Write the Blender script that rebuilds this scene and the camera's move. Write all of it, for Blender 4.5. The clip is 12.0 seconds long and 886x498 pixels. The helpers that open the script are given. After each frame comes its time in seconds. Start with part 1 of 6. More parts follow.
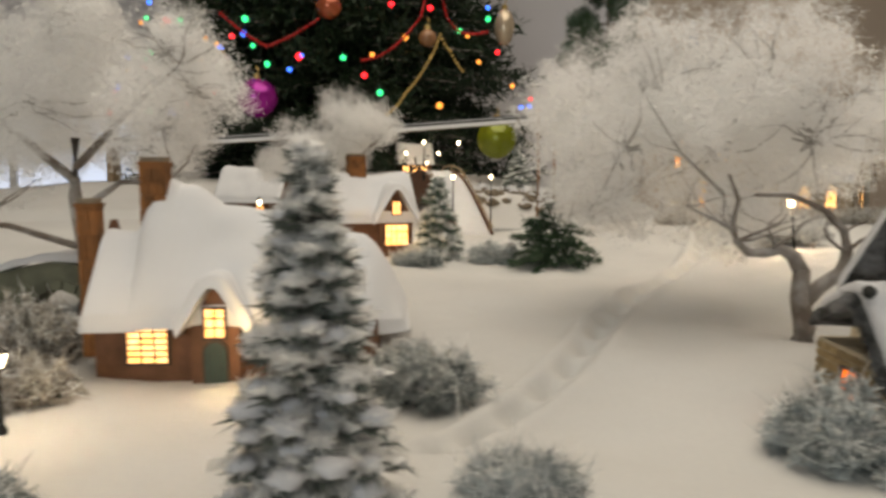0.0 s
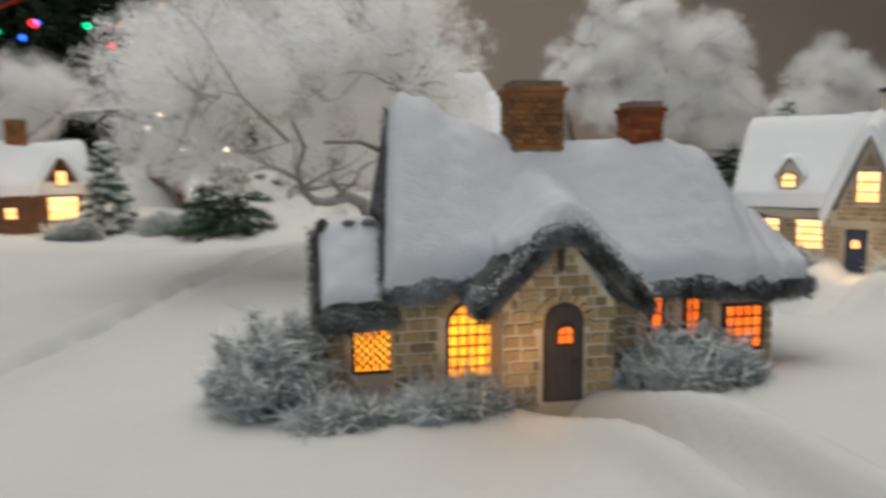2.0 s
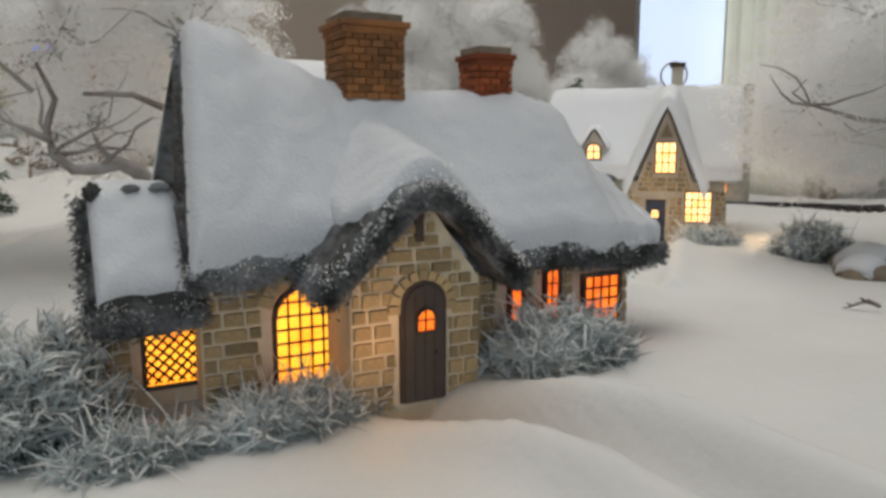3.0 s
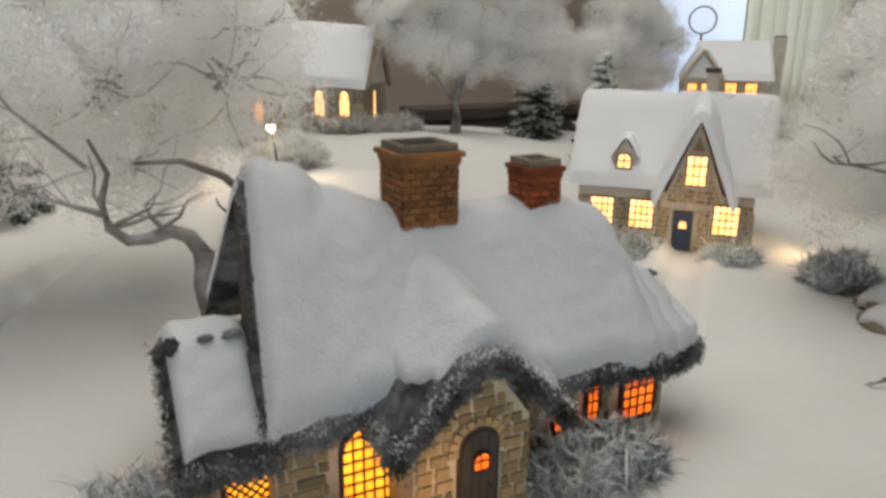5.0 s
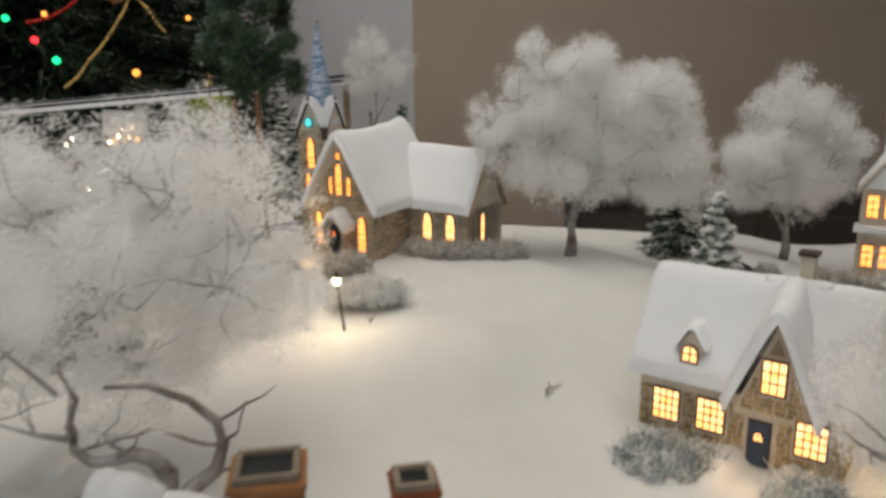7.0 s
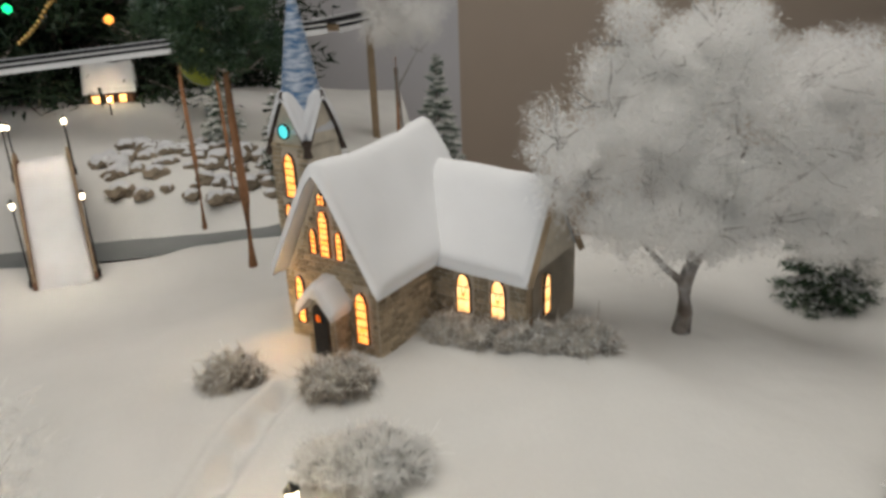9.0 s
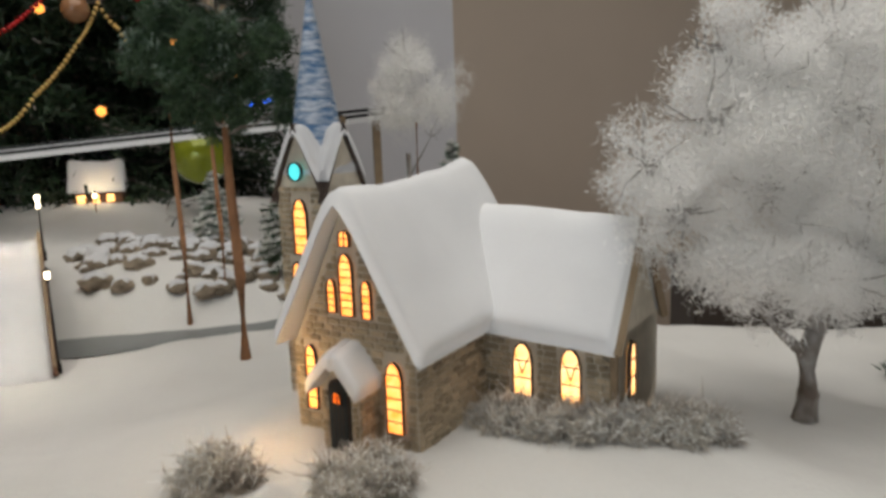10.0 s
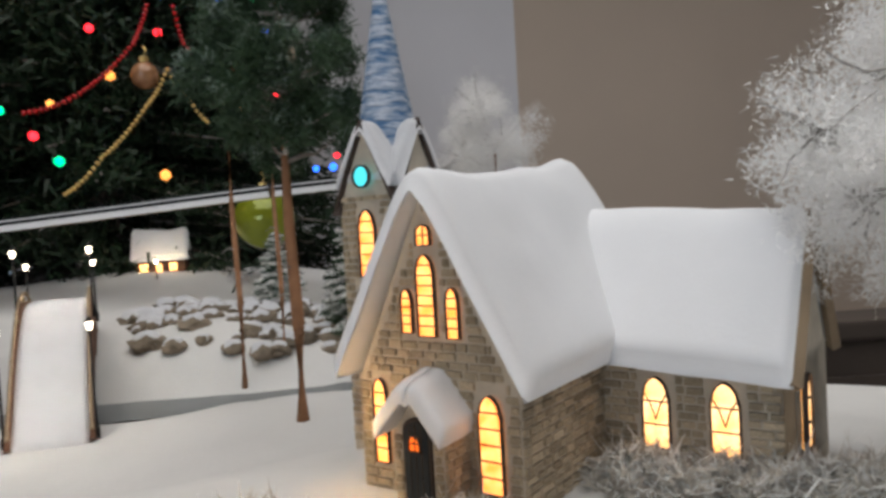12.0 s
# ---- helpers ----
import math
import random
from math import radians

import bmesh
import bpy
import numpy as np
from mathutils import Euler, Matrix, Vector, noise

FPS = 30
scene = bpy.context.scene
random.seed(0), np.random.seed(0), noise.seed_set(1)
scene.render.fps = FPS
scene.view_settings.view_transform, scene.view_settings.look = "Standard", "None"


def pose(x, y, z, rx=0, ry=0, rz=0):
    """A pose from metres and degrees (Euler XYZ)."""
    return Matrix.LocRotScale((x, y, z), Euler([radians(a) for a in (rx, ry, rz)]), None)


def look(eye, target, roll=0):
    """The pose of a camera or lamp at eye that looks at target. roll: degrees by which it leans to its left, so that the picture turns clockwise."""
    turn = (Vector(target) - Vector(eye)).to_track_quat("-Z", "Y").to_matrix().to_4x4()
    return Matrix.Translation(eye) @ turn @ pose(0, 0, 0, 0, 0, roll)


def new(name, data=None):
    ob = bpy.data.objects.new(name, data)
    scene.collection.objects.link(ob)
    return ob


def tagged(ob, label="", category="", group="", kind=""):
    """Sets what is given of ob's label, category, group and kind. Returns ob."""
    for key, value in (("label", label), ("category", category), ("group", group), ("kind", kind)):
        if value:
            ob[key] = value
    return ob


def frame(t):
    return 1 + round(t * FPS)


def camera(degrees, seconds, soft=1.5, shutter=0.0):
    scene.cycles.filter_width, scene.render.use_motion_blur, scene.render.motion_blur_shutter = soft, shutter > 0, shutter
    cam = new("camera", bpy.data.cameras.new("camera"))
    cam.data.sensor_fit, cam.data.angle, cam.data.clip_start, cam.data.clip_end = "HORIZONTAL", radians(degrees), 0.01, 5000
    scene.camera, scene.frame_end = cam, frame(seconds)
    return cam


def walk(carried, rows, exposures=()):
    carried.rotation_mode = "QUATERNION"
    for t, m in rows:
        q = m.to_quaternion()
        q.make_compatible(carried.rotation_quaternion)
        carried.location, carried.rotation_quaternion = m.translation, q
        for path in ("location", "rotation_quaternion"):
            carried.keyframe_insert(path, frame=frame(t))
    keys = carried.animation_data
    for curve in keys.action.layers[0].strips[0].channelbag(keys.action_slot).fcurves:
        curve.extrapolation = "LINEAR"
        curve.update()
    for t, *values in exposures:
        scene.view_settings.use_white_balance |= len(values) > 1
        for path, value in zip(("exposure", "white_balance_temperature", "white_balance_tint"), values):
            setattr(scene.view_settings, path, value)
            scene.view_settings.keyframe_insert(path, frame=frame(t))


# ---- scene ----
cam = camera(63.0, 12.0, soft=3.2, shutter=0.5)
PATH = [
    (0, (-0.068, -0.283, 1.177), (-0.138, 1.704, 0.965), 0.2),
    (0.5, (0.513, -0.253, 1.188), (0.434, 1.733, 0.968), -0.8),
    (1, (0.895, -0.201, 1.117), (0.899, 1.786, 0.89), -0.1),
    (1.5, (1.269, -0.264, 1.044), (1.357, 1.72, 0.804), -0.6),
    (2, (1.536, -0.154, 0.954), (1.877, 1.801, 0.705), -0.6),
    (2.5, (1.49, 0.151, 0.937), (2.266, 1.968, 0.63), 0.5),
    (3, (1.482, 0.401, 0.84), (2.403, 2.152, 0.548), -0.0),
    (5, (1.371, 0.516, 1.599), (2.244, 2.225, 1.038), 0.6),
    (5.5, (1.552, 0.457, 1.814), (2.321, 2.217, 1.258), -0.0),
    (6, (1.78, 0.495, 2.073), (2.459, 2.295, 1.526), -0.6),
    (6.5, (2.082, 0.32, 2.267), (2.457, 2.207, 1.721), -1.8),
    (7, (2.622, 0.609, 2.437), (2.954, 2.527, 1.98), -0.6),
    (9, (3.173, 3.458, 2.978), (3.353, 5.326, 2.284), -2.3),
    (9.5, (3.019, 4.025, 2.638), (3.249, 5.933, 2.084), -1.2),
    (10, (2.899, 4.414, 2.229), (3.133, 6.372, 1.893), -2.1),
    (10.5, (2.989, 4.668, 2.206), (3.239, 6.63, 1.907), -5.0),
    (11, (2.902, 4.999, 1.934), (3.116, 6.976, 1.718), -3.8),
    (11.5, (2.798, 5.153, 1.831), (2.963, 7.142, 1.712), -3.3),
    (12, (2.805, 5.191, 1.752), (2.879, 7.188, 1.671), -3.3),
]
U = 0.1  # plan numbers below are decimetres; U turns them into metres
walk(cam, [(t, look([U * v for v in eye], [U * v for v in target], roll)) for t, eye, target, roll in PATH],
     [(0, 0.05, 7150, 8), (1, 0.04, 6900, 7), (2, 0.04, 6100, 6), (3, 0.03, 6150, 6), (5, 0.04, 6300, 6), (6.5, -0.04, 6450, 7), (9, 0.0, 6350, 7), (10, 0.03, 6300, 7), (11, 0.08, 6150, 7), (12, 0.12, 6000, 9)])

# ---- light ----
world = bpy.data.worlds.new("world")
scene.world = world
world.use_nodes = True
sky = world.node_tree.nodes.new("ShaderNodeTexSky")
sky.sky_type, sky.sun_disc, sky.sun_elevation, sky.sun_rotation = "NISHITA", False, radians(20), radians(200)
world.node_tree.links.new(sky.outputs[0], world.node_tree.nodes["Background"].inputs["Color"])
world.node_tree.nodes["Background"].inputs["Strength"].default_value = 0.12


def area(name, x, y, z, tx, ty, tz, w, h, power, colour):
    lamp = bpy.data.lights.new(name, "AREA")
    lamp.shape, lamp.size, lamp.size_y, lamp.energy, lamp.color = "RECTANGLE", w * U, h * U, power, colour
    new(name, lamp).matrix_world = look((x * U, y * U, z * U), (tx * U, ty * U, tz * U))


def point_light(name, x, y, z, power, colour, radius=0.03):
    lamp = bpy.data.lights.new(name, "POINT")
    lamp.energy, lamp.color, lamp.shadow_soft_size = power, colour, radius * U
    new(name, lamp).location = (x * U, y * U, z * U)


area("daylight_rear", -6, -19.5, 6, -2, 10, 0, 14, 11, 14.5, (0.80, 0.90, 1.0))
area("ceiling_light", 3, 7, 16.3, 3, 7, 0, 20, 20, 25.5, (1.0, 0.93, 0.85))

# ---- materials ----


def material(name, colour, rough=0.8, metal=0.0, scale=20.0, vary=0.25, bump=0.2, second=None, grain=200.0, obj=True, spec=0.3, translucent=0.0, stretch=None):
    """Noise at two sizes mixes the colour with a second one and raises a relief. Sizes are in metres."""
    m = bpy.data.materials.new(name)
    m.use_nodes = True
    nt, L = m.node_tree, m.node_tree.links
    b = nt.nodes["Principled BSDF"]
    b.inputs["Roughness"].default_value, b.inputs["Metallic"].default_value = rough, metal
    b.inputs["Specular IOR Level"].default_value = spec
    tc = nt.nodes.new("ShaderNodeTexCoord")
    n1, n2 = nt.nodes.new("ShaderNodeTexNoise"), nt.nodes.new("ShaderNodeTexNoise")
    n1.inputs["Scale"].default_value, n2.inputs["Scale"].default_value = scale, grain
    n1.inputs["Detail"].default_value, n2.inputs["Detail"].default_value = 5.0, 3.0
    for n in (n1, n2):
        if stretch:
            mp = nt.nodes.new("ShaderNodeMapping")
            mp.inputs["Scale"].default_value = stretch
            L.new(tc.outputs["Object"], mp.inputs["Vector"])
            L.new(mp.outputs["Vector"], n.inputs["Vector"])
        else:
            L.new(tc.outputs["Object"], n.inputs["Vector"])
    mix = nt.nodes.new("ShaderNodeMix")
    mix.data_type = "RGBA"
    mix.inputs["A"].default_value = (*colour, 1)
    dark = second or [c * (1 - vary) for c in colour]
    mix.inputs["B"].default_value = (*dark, 1)
    add = nt.nodes.new("ShaderNodeMath")
    add.operation = "MULTIPLY_ADD"
    L.new(n1.outputs["Fac"], add.inputs[0])
    add.inputs[1].default_value = 2.2
    add.inputs[2].default_value = -0.85
    add2 = nt.nodes.new("ShaderNodeMath")
    add2.operation = "MULTIPLY_ADD"
    L.new(n2.outputs["Fac"], add2.inputs[0])
    add2.inputs[1].default_value = 0.5
    L.new(add.outputs[0], add2.inputs[2])
    sub = nt.nodes.new("ShaderNodeMath")
    sub.operation, sub.use_clamp = "SUBTRACT", True
    L.new(add2.outputs[0], sub.inputs[0])
    sub.inputs[1].default_value = 0.2
    L.new(sub.outputs[0], mix.inputs["Factor"])
    last = mix.outputs["Result"]
    if obj:
        info, hsv = nt.nodes.new("ShaderNodeObjectInfo"), nt.nodes.new("ShaderNodeHueSaturation")
        rng = nt.nodes.new("ShaderNodeMapRange")
        rng.inputs["To Min"].default_value, rng.inputs["To Max"].default_value = 0.68, 1.3
        L.new(info.outputs["Random"], rng.inputs["Value"])
        L.new(rng.outputs["Result"], hsv.inputs["Value"])
        L.new(last, hsv.inputs["Color"])
        last = hsv.outputs["Color"]
    L.new(last, b.inputs["Base Color"])
    if bump:
        bp = nt.nodes.new("ShaderNodeBump")
        bp.inputs["Strength"].default_value, bp.inputs["Distance"].default_value = bump, 0.0015
        L.new(add2.outputs[0], bp.inputs["Height"])
        L.new(bp.outputs["Normal"], b.inputs["Normal"])
    if translucent:
        tr, ms = nt.nodes.new("ShaderNodeBsdfTranslucent"), nt.nodes.new("ShaderNodeMixShader")
        L.new(last, tr.inputs["Color"])
        ms.inputs[0].default_value = translucent
        L.new(b.outputs[0], ms.inputs[1])
        L.new(tr.outputs[0], ms.inputs[2])
        L.new(ms.outputs[0], nt.nodes["Material Output"].inputs["Surface"])
    return m


def glow(name, colour, strength, second=None, scale=60.0):
    """A lit pane or bulb, a little uneven."""
    m = bpy.data.materials.new(name)
    m.use_nodes = True
    nt, L = m.node_tree, m.node_tree.links
    b = nt.nodes["Principled BSDF"]
    b.inputs["Base Color"].default_value = (*colour, 1)
    b.inputs["Emission Strength"].default_value = strength
    tc, n = nt.nodes.new("ShaderNodeTexCoord"), nt.nodes.new("ShaderNodeTexNoise")
    n.inputs["Scale"].default_value = scale
    L.new(tc.outputs["Object"], n.inputs["Vector"])
    r = nt.nodes.new("ShaderNodeValToRGB")
    r.color_ramp.elements[0].position, r.color_ramp.elements[1].position = 0.38, 0.62
    r.color_ramp.elements[0].color, r.color_ramp.elements[1].color = (*(second or colour), 1), (*colour, 1)
    L.new(n.outputs["Fac"], r.inputs["Fac"])
    L.new(r.outputs["Color"], b.inputs["Emission Color"])
    return m


SNOW = material("snow", (0.60, 0.60, 0.615), 0.75, scale=25, vary=0.10, bump=0.75, grain=900, obj=False)
GROUND_SNOW = material("ground_snow", (0.645, 0.632, 0.607), 0.8, scale=9, vary=0.12, bump=0.35, grain=350, obj=False)
SNOW_PAD = material("snow_pads", (0.78, 0.78, 0.80), 0.85, scale=40, vary=0.12, bump=0.4, grain=500, obj=False, translucent=0.3)
FELT = material("snow_felt", (0.74, 0.74, 0.75), 0.85, scale=30, vary=0.05, bump=0.15, grain=700, obj=False)
FROST = material("frost", (0.97, 0.965, 0.955), 0.8, scale=15, vary=0.04, bump=0, obj=False, translucent=0.78)
FROST_GREY = material("frost_grey", (0.62, 0.65, 0.64), 0.8, scale=50, second=(0.12, 0.15, 0.14), bump=0, obj=False, translucent=0.25)
TWIG = material("frosted_twig", (0.40, 0.38, 0.36), 0.9, scale=50, second=(0.20, 0.18, 0.16), bump=0, obj=False)
FROST_BROWN = material("frost_brown", (0.70, 0.66, 0.59), 0.8, scale=55, second=(0.15, 0.115, 0.085), bump=0, obj=False, translucent=0.2)
SPRIG = material("sprig", (0.14, 0.15, 0.13), 0.8, scale=30, second=(0.10, 0.13, 0.11), bump=0, obj=False)
BARK = material("bark", (0.17, 0.135, 0.11), 0.9, scale=60, second=(0.52, 0.50, 0.48), bump=0.5, obj=False)
REDBARK = material("pine_bark", (0.34, 0.17, 0.085), 0.85, scale=70, vary=0.5, bump=0.6, obj=False)
NEEDLE = material("needles", (0.05, 0.09, 0.042), 0.6, scale=40, second=(0.015, 0.03, 0.02), bump=0, obj=False)
NEEDLE_FROST = material("frosted_needles", (0.06, 0.11, 0.06), 0.6, scale=40, second=(0.36, 0.41, 0.38), bump=0, obj=False)
TREE_NEEDLE = material("tree_needles", (0.013, 0.030, 0.011), 0.55, scale=12, second=(0.008, 0.014, 0.007), bump=0, obj=False)
STONE = material("tan_stone", (0.44, 0.325, 0.17), 0.85, scale=70, second=(0.29, 0.215, 0.12), bump=0.5)
MORTAR = material("mortar", (0.66, 0.56, 0.40), 0.9, scale=90, vary=0.3, bump=0.4, obj=False)
CSTONE = material("grey_stone", (0.53, 0.44, 0.31), 0.85, scale=60, second=(0.27, 0.215, 0.15), bump=0.5)
CMORTAR = material("grey_mortar", (0.60, 0.54, 0.44), 0.9, scale=90, vary=0.3, bump=0.4, obj=False)
BROWNWALL = material("brown_wall", (0.17, 0.085, 0.05), 0.85, scale=90, vary=0.45, bump=0.5, obj=False)
BRICK = material("chimney_brick", (0.27, 0.115, 0.04), 0.85, scale=110, second=(0.13, 0.065, 0.03), bump=0.5)
BRICK_RED = material("red_brick", (0.29, 0.075, 0.025), 0.8, scale=90, vary=0.5, bump=0.4)
THATCH = material("slate_thatch", (0.038, 0.038, 0.034), 0.95, scale=75, second=(0.36, 0.36, 0.37), bump=1.0, grain=420, obj=False)
TIMBER = material("dark_timber", (0.07, 0.05, 0.04), 0.7, scale=60, vary=0.5, bump=0.5, obj=False)
DOOR = material("door_wood", (0.075, 0.06, 0.05), 0.6, scale=60, vary=0.4, bump=0.4, obj=False)
BLUEDOOR = material("blue_door", (0.035, 0.06, 0.11), 0.5, scale=60, vary=0.3, bump=0.2, obj=False)
BLACKDOOR = material("black_door", (0.018, 0.025, 0.028), 0.45, scale=60, vary=0.3, bump=0.2, obj=False)
GREENDOOR = material("green_door", (0.045, 0.075, 0.065), 0.5, scale=60, vary=0.3, bump=0.2, obj=False)
IRON = material("black_iron", (0.03, 0.03, 0.03), 0.45, metal=0.6, scale=80, vary=0.3, bump=0.1, obj=False)
WOODGREY = material("weathered_wood", (0.30, 0.22, 0.14), 0.85, scale=60, vary=0.4, bump=0.4, obj=False)
SPIRE = material("blue_spire", (0.085, 0.18, 0.34), 0.75, scale=85, second=(0.80, 0.83, 0.88), bump=0.9, grain=220, obj=False, stretch=(1, 1, 4.5))
ROCK = material("rock", (0.23, 0.185, 0.135), 0.9, scale=50, vary=0.5, bump=0.8)
MOSSY = material("mossy_stone", (0.20, 0.20, 0.14), 0.9, scale=60, second=(0.10, 0.10, 0.07), bump=0.7)
ICE = material("river_ice", (0.17, 0.18, 0.18), 0.35, scale=15, vary=0.3, bump=0.1, obj=False)
WALL_BROWN = material("wall_paint_brown", (0.64, 0.53, 0.43), 0.9, scale=3, vary=0.06, bump=0.1, obj=False)
WALL_LILAC = material("wall_paint_lilac", (0.84, 0.82, 0.85), 0.9, scale=3, vary=0.05, bump=0.1, obj=False)
WALL_WHITE = material("wall_paint_white", (0.72, 0.70, 0.67), 0.9, scale=3, vary=0.05, bump=0.1, obj=False)
CARPET = material("room_floor", (0.16, 0.11, 0.07), 0.7, scale=6, vary=0.4, bump=0.2, obj=False)
CURTAIN = material("cream_curtain", (0.98, 0.93, 0.78), 0.9, scale=10, vary=0.06, bump=0.2, obj=False, translucent=0.9)
DARKWOOD = material("dark_furniture", (0.085, 0.068, 0.058), 0.35, scale=8, vary=0.4, bump=0.1, obj=False)
WARM = glow("warm_pane", (1.0, 0.47, 0.13), 2.0, (1.0, 0.24, 0.022), 150)
GOLDEN = glow("golden_pane", (1.0, 0.42, 0.022), 1.9, (1.0, 0.27, 0.010), 110)
AMBER = glow("amber_pane", (1.0, 0.19, 0.010), 1.6, (0.75, 0.085, 0.004), 110)
YELLOW = glow("yellow_pane", (1.0, 0.60, 0.27), 2.1, (1.0, 0.44, 0.10), 120)
BRIGHT = glow("bright_pane", (1.0, 0.55, 0.20), 3.2, (1.0, 0.42, 0.10), 60)
LANTERN = glow("lantern_glass", (1.0, 0.82, 0.58), 8.0)
CYAN = glow("cyan_rose", (0.10, 0.70, 0.72), 1.0)
SKYPANE = glow("window_daylight", (0.70, 0.77, 0.95), 0.98, (0.58, 0.68, 0.92), 1.0)

# ---- helpers of this scene ----
rng = np.random.default_rng(7)


def link_mesh(name, verts, faces, mat, parent=None, label="", smooth=False, kind=""):
    me = bpy.data.meshes.new(name)
    me.from_pydata([tuple(float(c) * U for c in v) for v in verts], [], [tuple(int(i) for i in f) for f in faces])
    me.materials.append(mat)
    if smooth:
        me.shade_smooth()
    ob = new(name, me)
    ob.parent = parent
    return tagged(ob, label=label, kind=kind)


def part(name, bm, mat, parent=None, label="", smooth=False):
    bmesh.ops.scale(bm, vec=(U, U, U), verts=bm.verts)
    me = bpy.data.meshes.new(name)
    bmesh.ops.recalc_face_normals(bm, faces=bm.faces)
    bm.to_mesh(me)
    bm.free()
    me.materials.append(mat)
    if smooth:
        me.shade_smooth()
    ob = new(name, me)
    ob.parent = parent
    return tagged(ob, label=label)


def thing(name, x, y, z, turn, label, category, group="", kind=""):
    ob = new(name)
    ob.matrix_world = pose(x * U, y * U, z * U, 0, 0, turn)
    ob.empty_display_size = 0.01
    return tagged(ob, label, category, group, kind)


def box(bm, x0, x1, y0, y1, z0, z1, bevel=0.0):
    vs = [bm.verts.new((x, y, z)) for z in (z0, z1) for y in (y0, y1) for x in (x0, x1)]
    fs = [bm.faces.new([vs[i] for i in f]) for f in ((0, 2, 3, 1), (4, 5, 7, 6), (0, 1, 5, 4), (2, 6, 7, 3), (0, 4, 6, 2), (1, 3, 7, 5))]
    if bevel:
        es = {e for f in fs for e in f.edges}
        bmesh.ops.bevel(bm, geom=list(es), offset=bevel, segments=2, affect="EDGES", profile=0.6)
    return bm


def prism(bm, outline, y0, y1):
    """Pulls an outline of (x, z) from y0 to y1."""
    a = [bm.verts.new((x, y0, z)) for x, z in outline]
    b = [bm.verts.new((x, y1, z)) for x, z in outline]
    bm.faces.new(a)
    bm.faces.new(b[::-1])
    for i in range(len(a)):
        j = (i + 1) % len(a)
        bm.faces.new((a[j], a[i], b[i], b[j]))
    return bm


def tube(bm, pts, radii, sides=6):
    rings = []
    for i, p in enumerate(pts):
        p = Vector(p)
        d = Vector(pts[min(i + 1, len(pts) - 1)]) - Vector(pts[max(i - 1, 0)])
        q = d.to_track_quat("Z", "Y")
        rings.append([bm.verts.new(p + q @ Vector((radii[i] * math.cos(a), radii[i] * math.sin(a), 0))) for a in [k * math.tau / sides for k in range(sides)]])
    for r, s in zip(rings, rings[1:]):
        for k in range(sides):
            bm.faces.new((r[k], r[(k + 1) % sides], s[(k + 1) % sides], s[k]))
    bm.faces.new(rings[0][::-1])
    bm.faces.new(rings[-1])
    return bm


def lathe(bm, profile, cx=0.0, cy=0.0, sides=16):
    rings = [[bm.verts.new((cx + r * math.cos(k * math.tau / sides), cy + r * math.sin(k * math.tau / sides), z)) for k in range(sides)] for r, z in profile]
    for r, s in zip(rings, rings[1:]):
        for k in range(sides):
            bm.faces.new((r[k], r[(k + 1) % sides], s[(k + 1) % sides], s[k]))
    bm.faces.new(rings[0][::-1])
    bm.faces.new(rings[-1])
    return bm


def ball(bm, x, y, z, r, sub=2):
    bmesh.ops.create_icosphere(bm, subdivisions=sub, radius=r, matrix=Matrix.Translation((x, y, z)))
    return bm


def strands(points, ways, length, width):
    """Thin three-cornered slips from points along ways; numpy arrays in, verts and faces out."""
    n = len(points)
    side = np.cross(ways, rng.normal(size=(n, 3)))
    side /= np.linalg.norm(side, axis=1)[:, None] + 1e-9
    w = (width * rng.uniform(0.6, 1.3, n))[:, None]
    tip = points + ways * (length * rng.uniform(0.6, 1.3, n))[:, None]
    v = np.stack([points - side * w, points + side * w, tip], 1).reshape(-1, 3)
    return v, np.arange(3 * n).reshape(-1, 3)


def sprigs(points, ways, length, radius):
    """Bent, tapered three-sided stalks from points along ways; numpy arrays in, verts and faces out."""
    n = len(points)
    side = unit(np.cross(ways, rng.normal(size=(n, 3))))
    up = np.cross(ways, side)
    ln, bend = (length * rng.uniform(0.5, 1.35, n))[:, None], rng.normal(size=(n, 1)) * 1.4
    rad = (radius * rng.uniform(0.7, 1.3, n))[:, None]
    rings = []
    for s, r in ((0.0, 1.0), (0.35, 0.95), (0.7, 0.75), (1.0, 0.2)):
        c = points + ways * ln * s + side * ln * bend * s * s
        for k in range(3):
            a = k * math.tau / 3
            rings.append(c + (side * math.cos(a) + up * math.sin(a)) * rad * r)
    v = np.stack(rings, 1).reshape(-1, 3)
    one = [(3 * i + k, 3 * i + (k + 1) % 3, 3 * i + 3 + (k + 1) % 3, 3 * i + 3 + k) for i in range(3) for k in range(3)]
    f = (np.arange(n)[:, None, None] * 12 + np.array(one)[None]).reshape(-1, 4)
    return v, f


def unit(a):
    return a / (np.linalg.norm(a, axis=-1, keepdims=True) + 1e-9)


